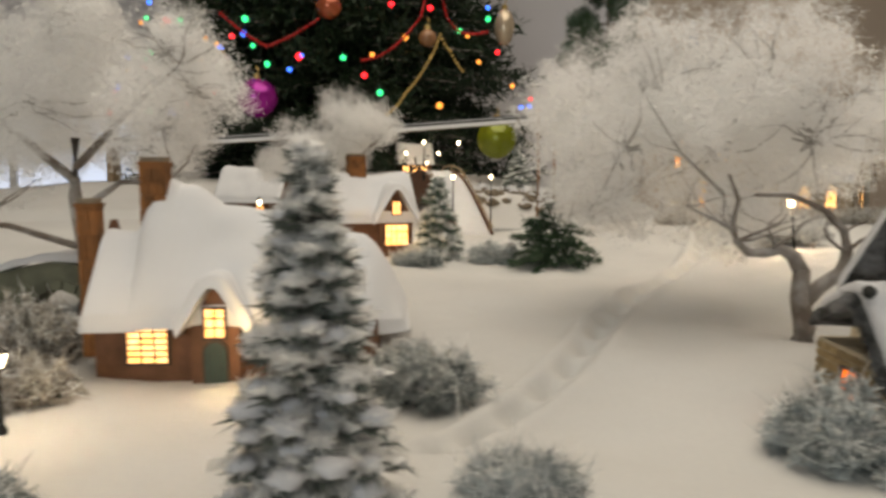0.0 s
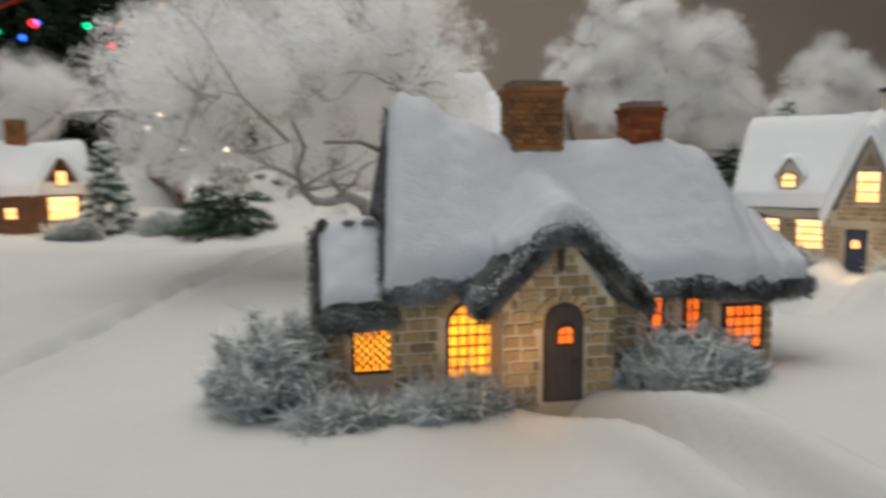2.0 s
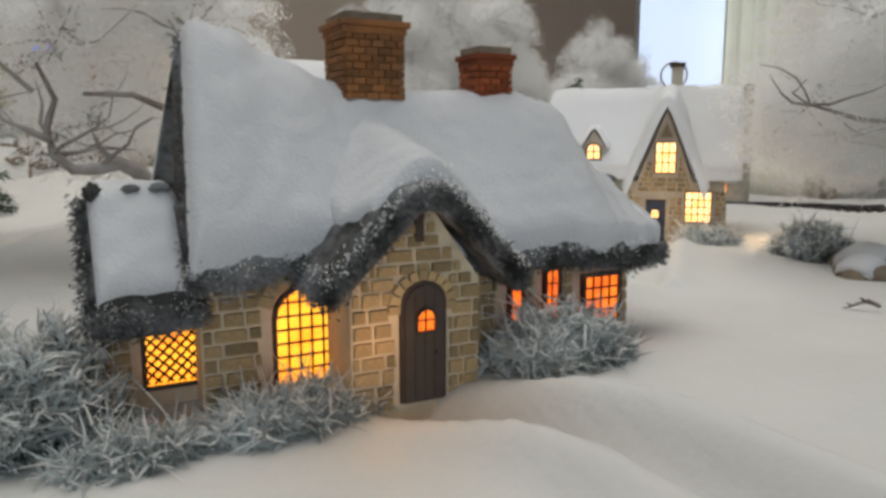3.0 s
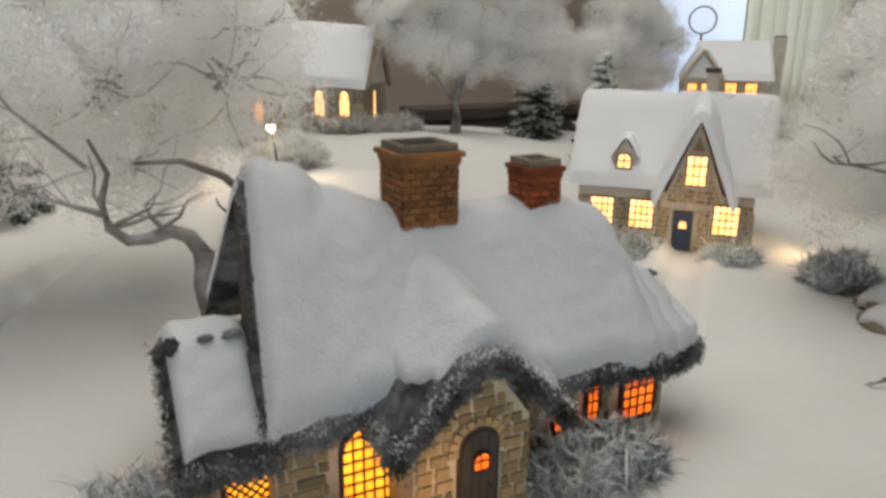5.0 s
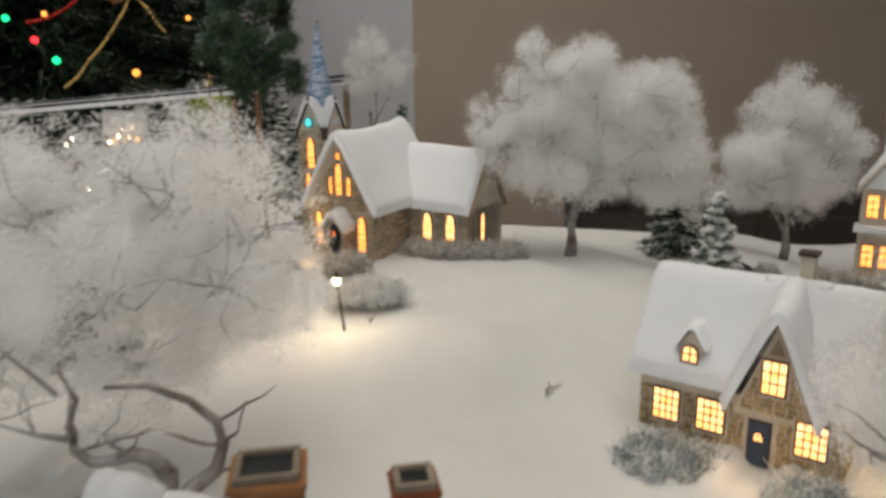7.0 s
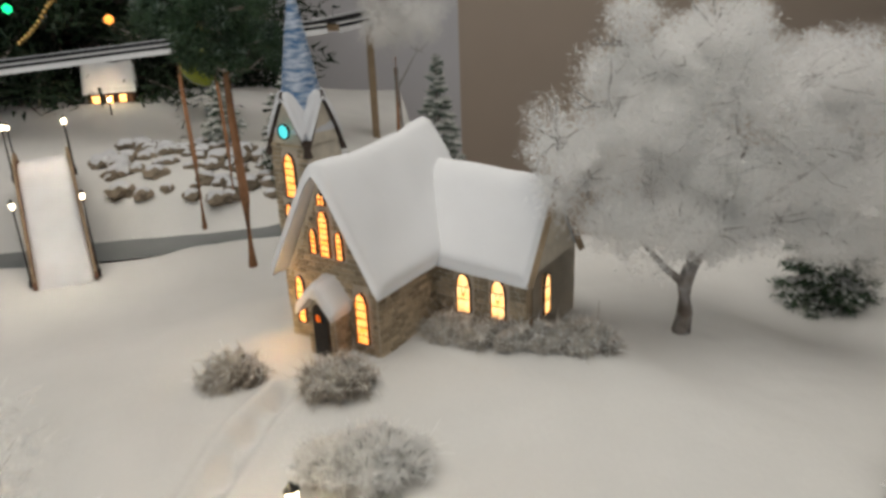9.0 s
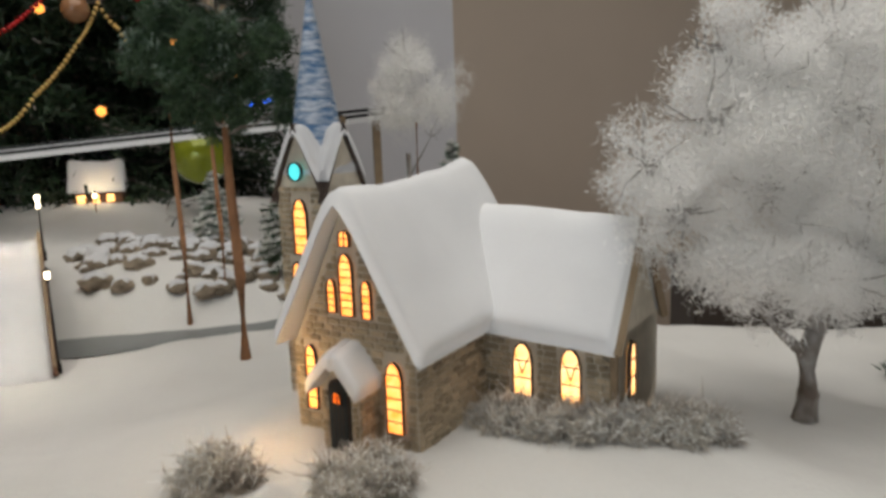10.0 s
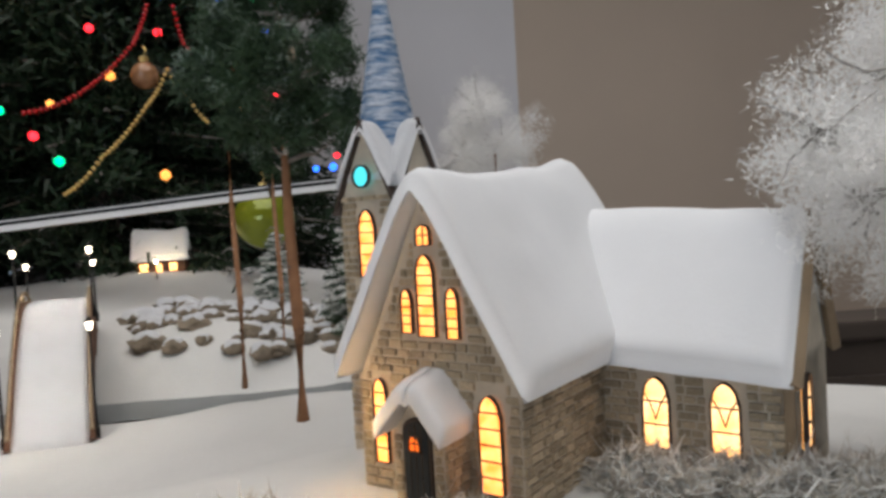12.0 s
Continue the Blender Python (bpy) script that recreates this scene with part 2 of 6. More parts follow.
def saddle(stations, round_ridge=0.05):
    """A pitched surface from stations along its ridge: (x, front y, front z, ridge y, ridge z, back y, back z, lean of the ridge along x)."""
    S = np.array([(*st, 0.0) if len(st) == 7 else st for st in stations], float)

    def at(u, v):
        k = u * (len(S) - 1)
        i = min(int(k), len(S) - 2)
        f = k - i
        f = f * f * (3 - 2 * f)
        x = S[i][0] + (S[i + 1][0] - S[i][0]) * (k - i)
        s = S[i] + (S[i + 1] - S[i]) * f
        w = v * 2 if v < 0.5 else 2 - v * 2
        e = (s[1], s[2]) if v < 0.5 else (s[5], s[6])
        y, z = e[0] + (s[3] - e[0]) * w, e[1] + (s[4] - e[1]) * w
        z -= round_ridge * max(0, 1 - (1 - w) / 0.25) ** 2
        x += s[7] * w
        return Vector((x, y, z))
    return at


def pillow(at, nu, nv, thick, rim, rough=0.0, freq=6.0, under=0.0, seed=0.0, swap=False):
    """A rounded layer that lies on the surface at(u, v): full depth inside, thin at its rim."""
    grid = [[at(i / nu, j / nv) for j in range(nv + 1)] for i in range(nu + 1)]
    lu = sum((grid[i + 1][nv // 4] - grid[i][nv // 4]).length for i in range(nu))
    lv = sum((grid[nu // 2][j + 1] - grid[nu // 2][j]).length for j in range(nv))
    verts, n = [], (nu + 1) * (nv + 1)
    for top in (1, 0):
        for i in range(nu + 1):
            for j in range(nv + 1):
                p = grid[i][j]
                a, b = grid[min(i + 1, nu)][j] - grid[max(i - 1, 0)][j], grid[i][min(j + 1, nv)] - grid[i][max(j - 1, 0)]
                nr = a.cross(b).normalized()
                if nr.z < 0:
                    nr = -nr
                nr = (nr + Vector((0, 0, 0.6))).normalized()
                d = min(i / nu * lu, (1 - i / nu) * lu, j / nv * lv, (1 - j / nv) * lv)
                k = min(1.0, d / rim)
                h = thick * math.sqrt(max(0.0, 1 - (1 - k) ** 2)) if top else -under
                w = noise.noise(p * freq + Vector((seed, 0, 0))) * rough * (0.35 + k if top else 0.35)
                q = p + nr * (h + w)
                verts.append((q.x, q.y, q.z) if not swap else (q.y, q.x, q.z))
    m, faces = nv + 1, []
    for i in range(nu):
        for j in range(nv):
            a, b, c, d = i * m + j, (i + 1) * m + j, (i + 1) * m + j + 1, i * m + j + 1
            faces += [(a, b, c, d), (n + d, n + c, n + b, n + a)]
    rim_ids = [i * m for i in range(nu + 1)] + [nu * m + j for j in range(1, nv + 1)] + [i * m + nv for i in range(nu - 1, -1, -1)] + [j for j in range(nv - 1, 0, -1)]
    for a, b in zip(rim_ids, rim_ids[1:] + rim_ids[:1]):
        faces.append((b, a, n + a, n + b))
    return verts, faces


def mesh_part(name, vf, mat, parent, label="", smooth=True):
    bm = bmesh.new()
    vs = [bm.verts.new(v) for v in vf[0]]
    for f in vf[1]:
        bm.faces.new([vs[i] for i in f])
    return part(name, bm, mat, parent, label, smooth)


# windows: outlines of (x, z) above a sill, in the plane of a wall that faces -y


def outline(kind, w, h):
    if kind == "rect":
        return [(-w / 2, 0), (w / 2, 0), (w / 2, h), (-w / 2, h)]
    if kind == "circle":
        return [(w / 2 * math.sin(a), w / 2 - w / 2 * math.cos(a)) for a in [k * math.tau / 16 for k in range(16)]]
    spring = h - (w * 0.5 if kind == "round" else w * 0.85)
    pts = [(-w / 2, 0), (w / 2, 0)]
    for k in range(9):
        f = k / 8
        if kind == "round":
            pts.append((w / 2 * math.cos(f * math.pi), spring + w / 2 * math.sin(f * math.pi)))
        else:
            x = w / 2 * (1 - 2 * f)
            pts.append((x, spring + (h - spring) * math.sqrt(max(0, 1 - (abs(x) * 2 / w) ** 1.6))))
    return pts


def span_at(pts, z):
    xs = []
    for (x0, z0), (x1, z1) in zip(pts, pts[1:] + pts[:1]):
        if (z0 - z) * (z1 - z) < 0:
            xs.append(x0 + (x1 - x0) * (z - z0) / (z1 - z0))
    return (min(xs), max(xs)) if len(xs) > 1 else None


def height_at(pts, x):
    zs = []
    for (x0, z0), (x1, z1) in zip(pts, pts[1:] + pts[:1]):
        if (x0 - x) * (x1 - x) < 0:
            zs.append(z0 + (z1 - z0) * (x - x0) / (x1 - x0))
    return (min(zs), max(zs)) if len(zs) > 1 else None


def lit_window(parent, x, y, z, w, h, kind="rect", nx=2, nz=3, pane=None, frame_mat=None, bar=0.006, edge=0.012, turn=0.0, lattice=False):
    """A lit pane with its frame and glazing bars, its sill's middle at (x, y, z), facing -y."""
    win = new("window")
    win.parent = parent
    win.matrix_local = pose(x * U, y * U, z * U, 0, 0, turn)
    pts = outline(kind, w, h)
    part("pane", prism(bmesh.new(), pts, -0.004, 0.01), pane or WARM, win)
    bm = bmesh.new()
    big = [(px * (1 + 2 * edge / w), (pz - h / 2) * (1 + 2 * edge / h) + h / 2) for px, pz in pts]
    for y0, y1 in ((-0.016, 0.008),):
        a = [[bm.verts.new((p[0], yy, p[1])) for p in pts] for yy in (y0, y1)]
        b = [[bm.verts.new((p[0], yy, p[1])) for p in big] for yy in (y0, y1)]
        for i in range(len(pts)):
            j = (i + 1) % len(pts)
            bm.faces.new((a[0][i], a[0][j], b[0][j], b[0][i]))
            bm.faces.new((a[1][i], b[1][i], b[1][j], a[1][j]))
            bm.faces.new((a[0][i], a[1][i], a[1][j], a[0][j]))
            bm.faces.new((b[0][i], b[0][j], b[1][j], b[1][i]))
    part("window_frame", bm, frame_mat or TIMBER, win)
    bm = bmesh.new()
    t = bar / 2
    if lattice:
        n = nx + nz
        for k in range(-n, n + 1):
            for s in (1, -1):
                c0 = k * (w + h) / n / 1.2
                p = [(xx, h / 2 + s * xx + c0) for xx in np.linspace(-w / 2, w / 2, 25)]
                p = [q for q in p if 0 <= q[1] <= h]
                if len(p) > 1:
                    (xa, za), (xb, zb) = p[0], p[-1]
                    prism(bm, [(xa - t, za + s * t), (xa + t, za - s * t), (xb + t, zb - s * t), (xb - t, zb + s * t)], -0.008, 0.0)
    else:
        for k in range(1, nx):
            xx = -w / 2 + w * k / nx
            r = height_at(pts, xx)
            if r:
                box(bm, xx - t, xx + t, -0.009, 0.0, r[0], r[1])
        for k in range(1, nz):
            zz = h * k / nz
            r = span_at(pts, zz)
            if r:
                box(bm, r[0], r[1], -0.010, 0.0, zz - t, zz + t)
    if len(bm.verts):
        part("lattice", bm, frame_mat or TIMBER, win)
    return win


def stone_meshes(mat):
    out = []
    for k in range(6):
        bm = box(bmesh.new(), -0.5, 0.5, -0.5, 0.5, -0.5, 0.5)
        r = random.Random(k)
        for v in bm.verts:
            if v.co.y < 0:
                v.co.x *= 0.93 - 0.06 * r.random()
                v.co.z *= 0.90 - 0.08 * r.random()
            v.co += Vector((r.uniform(-0.03, 0.03), r.uniform(-0.1, 0.1) if v.co.y < 0 else 0, r.uniform(-0.04, 0.04)))
        me = bpy.data.meshes.new("stone")
        bmesh.ops.scale(bm, vec=(U, U, U), verts=bm.verts)
        bm.to_mesh(me)
        bm.free()
        me.materials.append(mat)
        out.append(me)
    return out


def stone_face(parent, meshes, x0, x1, z0, z1, y, lx, lz, inside, turn=0.0, ox=0.0, oy=0.0, name="stone", seed=1, most=300):
    """Courses of stones on a wall face (facing -y of its own frame) where inside(x, z) holds."""
    r = random.Random(seed)
    base = pose(ox * U, oy * U, 0, 0, 0, turn)
    z, n = z0, 0
    while z < z1 - lz * 0.4:
        hh = lz * r.uniform(0.85, 1.15)
        x = x0 - r.uniform(0, 0.6) * lx
        while x < x1:
            ww = lx * r.uniform(0.65, 1.4)
            a, b = max(x, x0), min(x + ww, x1)
            cut = [(a, b)]
            if not all(inside(px, pz) for px in (a + 0.004, b - 0.004) for pz in (z + 0.004, z + hh - 0.004)):
                good = [k / 8 for k in range(8) if all(inside(a + (b - a) * (k + e) / 8, pz) for e in (0, 1) for pz in (z + 0.004, z + hh - 0.004))]
                cut = [(a + (b - a) * good[0], a + (b - a) * (good[-1] + 0.125))] if good and good[-1] - good[0] < 0.126 * len(good) else []
            for p, q in cut:
                if q - p > lx * 0.22 and n < most:
                    ob = new(name, r.choice(meshes))
                    ob.parent = parent
                    ob.matrix_local = base @ pose((p + q) / 2 * U, (y - 0.002) * U, (z + hh / 2) * U) @ Matrix.Diagonal((q - p - 0.008, 0.018, hh - 0.007, 1))
                    n += 1
            x += ww
        z += hh

# ---- ground ----
LEVELS = [
    (0.1, 2.2, 0.04), (-1.8, 3.2, 0.06), (1.8, 2.2, 0.07), (3.25, 2.2, 0.16), (1.85, 3.87, 0.21), (0.7, 6.0, 0.27),
    (-0.8, 7.0, 0.31), (-2.2, 7.0, 0.36), (2.78, 6.08, 0.48), (2.3, 7.7, 0.62), (3.0, 8.3, 0.65), (4.6, 7.6, 0.63), (5.25, 7.87, 0.55),
    (1.91, 10.4, 0.33), (0.2, 10.6, 0.22), (5.0, 4.3, 0.2), (4.2, 3.6, 0.18), (6.0, 2.8, 0.14), (6.8, 8.4, 0.34), (8.5, 7.0, 0.05),
    (10.5, 9.0, -0.3), (0.0, -2.0, 0.0), (5.0, -1.0, 0.05), (-5.0, 4.0, 0.15), (-5.0, 9.0, 0.45), (0.3, 13.6, 0.8), (-1.4, 17.0, 1.18),
    (4.0, 13.0, 0.3), (7.0, 12.0, 0.12), (-6.0, 16.0, 1.0),
]


def level(x, y):
    """The height of the snow, smooth between known spots, with drifts, tracks and the river's bed."""
    num = den = 0.0
    for a, b, c in LEVELS:
        w = 1.0 / ((x - a) ** 2 + (y - b) ** 2 + 0.10) ** 1.6
        num, den = num + w * c, den + w
    z = num / den
    z += 0.05 * noise.noise(Vector((x * 0.7, y * 0.7, 0))) + 0.026 * noise.noise(Vector((x * 2.1, y * 2.1, 3))) + 0.006 * noise.noise(Vector((x * 7, y * 7, 5)))
    # a rounded rise below the church
    z += 0.11 * math.exp(-((x - 3.5) ** 2 + (y - 5.55) ** 2) / 0.5)
    # a trodden way that runs up between the cottages
    if 2.5 < y < 7.6:
        c = 0.12 + (y - 2.97) * 0.553 + 0.07 * math.sin(y * 2.3)
        d = abs(x - c)
        z -= 0.12 * math.exp(-(d / 0.07) ** 2) * (0.60 + 0.40 * math.sin(y * 19 + x * 7)) - 0.04 * math.exp(-((d - 0.14) / 0.05) ** 2)
    # the swept way from the cottage's door, with banks
    if 0.5 < y < 2.3:
        c = 2.37 + 0.25 * (2.2 - y) + 0.10 * math.sin((2.2 - y) * 3)
        d = abs(x - c)
        z -= 0.085 * math.exp(-(d / 0.085) ** 4) - 0.085 * math.exp(-((d - 0.17) / 0.07) ** 2) * min(1, (2.3 - y) * 2)
    # the swept way from the house with the blue door
    k = (5.02 - x) * 0.742 + (4.1 - y) * 0.679
    d = abs((x - 5.02) * 0.679 - (y - 4.1) * 0.742 - 0.06)
    if -0.2 < k < 1.6:
        z -= 0.055 * math.exp(-(d / 0.10) ** 4) - 0.03 * math.exp(-((d - 0.18) / 0.06) ** 2)
    # the river's bed
    r = y - (11.75 + 0.12 * x)
    if x < 3.6:
        z -= 0.20 * math.exp(-(r / 0.46) ** 4) * min(1, (3.6 - x) / 0.6)
    return z


def snow_ground():
    xs = np.concatenate([np.linspace(-12, -2.6, 34), np.linspace(-2.5, 6, 240), np.linspace(6.1, 13, 40)])
    ys = np.concatenate([np.linspace(-3, 1.0, 30), np.linspace(1.05, 9, 230), np.linspace(9.1, 21, 70)])
    verts, faces = [], []
    for y in ys:
        for x in xs:
            z = level(x, y)
            back = 11.0 if x > 4.0 else 21.5
            k = min(1.0, max(0.0, (y - back + 0.3) / 0.5))
            z -= 7.0 * k * k * (3 - 2 * k)
            verts.append((x, y, z))
    m = len(xs)
    for j in range(len(ys) - 1):
        for i in range(m - 1):
            a = j * m + i
            faces.append((a, a + 1, a + m + 1, a + m))
    ob = link_mesh("ground", verts, faces, GROUND_SNOW, smooth=True)
    tagged(ob, "uneven white artificial snow cover with a trodden track", "snow ground", kind="structure")


snow_ground()


def slab(name, x0, x1, y0, y1, z0, z1, mat, label, category):
    return tagged(part(name, box(bmesh.new(), x0, x1, y0, y1, z0, z1), mat), label, category, kind="structure")


slab("floor", -42, 46, -21, 31, -7.8, -7.5, CARPET, "dark brown room floor below the display", "floor")
slab("ceiling", -42, 46, -21, 31, 17, 17.4, WALL_WHITE, "plain white room ceiling", "ceiling")
slab("wall_south", -42, 46, -21.3, -21, -7.5, 17, WALL_WHITE, "plain white room wall", "wall")
slab("wall_west", -42.3, -42, -21, 31, -7.5, 17, WALL_WHITE, "plain white room wall", "wall")
slab("wall_east", 46, 46.3, -21, 31, -7.5, 17, WALL_WHITE, "plain white room wall", "wall")
slab("wall_north_lilac", -10.6, 6.6, 30.0, 30.4, -7.5, 17, WALL_LILAC, "pale lilac-grey painted room wall", "wall")
slab("wall_north_brown", 6.6, 28.5, 30.1, 30.5, -7.5, 17, WALL_BROWN, "brown-beige painted room wall in shade", "wall")
slab("wall_north_corner", 42, 46, 30.1, 30.5, -7.5, 17, WALL_BROWN, "brown-beige painted room wall", "wall")
slab("wall_north_end", -42, -24, 30.0, 30.4, -7.5, 17, WALL_LILAC, "pale lilac-grey painted room wall", "wall")
for x0, x1, z0, z1 in ((-24, -10.6, -7.5, -1.5), (-24, -10.6, 3.6, 17), (28.5, 42, -7.5, -1.5), (28.5, 42, 12.5, 17)):
    slab("wall_north_panel", x0, x1, 30.0, 30.4, z0, z1, WALL_LILAC, "pale lilac-grey wall round a window", "wall")


def room_window(name, x0, x1, z0, z1, mullions):
    w = thing(name, 0, 30.2, 0, 0, "tall bright room window with white frame", "window", kind="structure")
    part("pane", box(bmesh.new(), x0, x1, 0.1, 0.14, z0, z1), SKYPANE, w)
    for k in range(mullions + 1):
        x = x0 + (x1 - x0) * k / mullions
        part("window_frame", box(bmesh.new(), x - 0.15, x + 0.15, -0.15, 0.09, z0, z1, 0.03), WALL_WHITE, w)
    for z in (z0 + 0.12, z1 - 0.12):
        part("window_frame", box(bmesh.new(), x0, x1, -0.13, 0.088, z - 0.12, z + 0.12, 0.03), WALL_WHITE, w)


room_window("window_1", 28.5, 42, -1.5, 12.5, 1)
room_window("window_2", -24, -10.6, -1.5, 3.6, 3)


def curtain():
    pts = [(33.6 + 8.6 * k / 60, 28.8 + 0.22 * math.sin(k * 0.9) + 0.06 * math.sin(k * 2.3)) for k in range(61)]
    verts = [(x, y + dy, z) for dy in (0, 0.06) for x, y in pts for z in (-6, 12)]
    n, faces = len(pts), []
    for s in (0, 2 * n):
        faces += [(s + 2 * i, s + 2 * i + 2, s + 2 * i + 3, s + 2 * i + 1) for i in range(n - 1)]
    tagged(link_mesh("curtain", verts, faces, CURTAIN, smooth=True), "cream pleated curtain beside the bright window", "curtain")


curtain()

sb = thing("sideboard", 15.3, 16, -7.5, 0, "low dark brown sideboard behind the snowy display", "sideboard")
part("body", box(bmesh.new(), -7.66, 0.2, -2, -1.2, 0, 7.45, 0.05), DARKWOOD, sb)
part("top", box(bmesh.new(), -7.7, 0.35, -2.1, -1.15, 7.45, 7.70, 0.05), DARKWOOD, sb)
for k in range(2):
    part("door", box(bmesh.new(), -7.6 + k * 3.9, -3.8 + k * 3.9, -2.06, -2.0, 0.6, 7.0, 0.02), DARKWOOD, sb)

river = [(x, 11.75 + 0.12 * x + dy, 0.225) for x in np.linspace(-11, 3.4, 30) for dy in (-0.52, 0.52)]
tagged(link_mesh("river", river, [(2 * i, 2 * i + 2, 2 * i + 3, 2 * i + 1) for i in range(29)], ICE), "grey frozen river between snow banks", "river", kind="structure")

# ---- buildings ----
TAN_STONES, GREY_STONES = stone_meshes(STONE), stone_meshes(CSTONE)


def chimney(parent, x, y, z0, z1, w, d, mat, brick_rows, flare=0.02):
    """A brick stack with a stepped crown and a dark flue."""
    c = new("chimney")
    c.parent = parent
    c.matrix_local = pose(x * U, y * U, 0)
    part("shaft", box(bmesh.new(), -w / 2 + 0.006, w / 2 - 0.006, -d / 2 + 0.006, d / 2 - 0.006, z0, z1 - 0.03), mat, c)
    r = random.Random(int(x * 100))
    lz = (z1 - 0.05 - z0) / brick_rows
    for side in range(4):
        ww = w if side % 2 == 0 else d
        off = d / 2 if side % 2 == 0 else w / 2
        for k in range(brick_rows):
            xx = -ww / 2 - (k % 2) * 0.022
            while xx < ww / 2 - 0.008:
                a, b = max(xx, -ww / 2), min(xx + 0.045, ww / 2)
                xx += 0.045
                if b - a < 0.012:
                    continue
                bm = box(bmesh.new(), a + 0.002, b - 0.002, -off - 0.004 - r.random() * 0.003, -off + 0.012, z0 + k * lz + 0.002, z0 + (k + 1) * lz - 0.002)
                bmesh.ops.rotate(bm, verts=bm.verts, cent=(0, 0, 0), matrix=Matrix.Rotation(side * math.pi / 2, 3, "Z"))
                part("brick", bm, mat, c)
    bm = bmesh.new()
    box(bm, -w / 2 - flare * 0.5, w / 2 + flare * 0.5, -d / 2 - flare * 0.5, d / 2 + flare * 0.5, z1 - 0.055, z1 - 0.032, 0.004)
    box(bm, -w / 2 - flare, w / 2 + flare, -d / 2 - flare, d / 2 + flare, z1 - 0.032, z1 - 0.012, 0.004)
    part("crown", bm, mat, c)
    bm = bmesh.new()
    t = 0.022
    for b in ((-w / 2, w / 2, -d / 2, -d / 2 + t), (-w / 2, w / 2, d / 2 - t, d / 2), (-w / 2, -w / 2 + t, -d / 2 + t, d / 2 - t), (w / 2 - t, w / 2, -d / 2 + t, d / 2 - t)):
        box(bm, *b, z1 - 0.012, z1 + 0.014, 0.003)
    part("rim", bm, ROCK, c, "sooty grey rim")
    part("flue", box(bmesh.new(), -w / 2 + t, w / 2 - t, -d / 2 + t, d / 2 - t, z1 - 0.011, z1 - 0.006), IRON, c)
    return c


def arched_door(parent, x, y, z, w, h, mat, pane=None, pane_z=0.6, round_top=True):
    d = new("door")
    d.parent = parent
    d.matrix_local = pose(x * U, y * U, z * U)
    pts = outline("round" if round_top else "rect", w, h)
    part("leaf", prism(bmesh.new(), pts, -0.014, 0.01), mat, d)
    bm = bmesh.new()
    for k in range(1, 4):
        xx = -w / 2 + w * k / 4
        box(bm, xx - 0.0015, xx + 0.0015, -0.0165, -0.013, 0.01, (height_at(pts, xx) or (0, h))[1] - 0.01)
    part("board_joint", bm, TIMBER, d)
    big = [(px * (1 + 0.024 / w), pz * (1 + 0.014 / h)) for px, pz in pts]
    part("surround", prism(bmesh.new(), big, -0.008, 0.006), TIMBER, d)
    part("handle", ball(bmesh.new(), w * 0.3, -0.02, h * 0.42, 0.006, 1), IRON, d)
    if pane:
        lit_window(d, 0, -0.014, h * pane_z, w * 0.45, w * 0.5, "round", 2, 2, pane, TIMBER, 0.004, 0.005)
    return d


def fringe(at, n, out, drop, length, width, swap=False, edges=("front", "start", "end")):
    """Ragged straw or rime along a roof's rims."""
    P, D = [], []
    for e in edges:
        for s in rng.random(n):
            u, v = {"front": (s, 0.0), "back": (s, 1.0), "start": (0.0, 0.5 * s), "end": (1.0, 0.5 * s), "start_back": (0.0, 1 - 0.5 * s)}[e]
            p = at(u, v)
            P.append((p.y, p.x, p.z) if swap else tuple(p))
            w = {"front": (0, -1, -0.6), "back": (0, 1, -0.6), "start": (-1, -0.2, -0.4), "end": (1, -0.2, -0.4), "start_back": (-1, 0.2, -0.4)}[e]
            D.append((w[1], w[0], w[2]) if swap else w)
    P, D = np.array(P, float), unit(np.array(D, float))
    P += rng.normal(size=P.shape) * np.array((0.012, 0.012, 0.018)) + D * out + np.array((0, 0, drop))
    return strands(P, unit(D + rng.normal(size=D.shape) * 0.7), length, width)


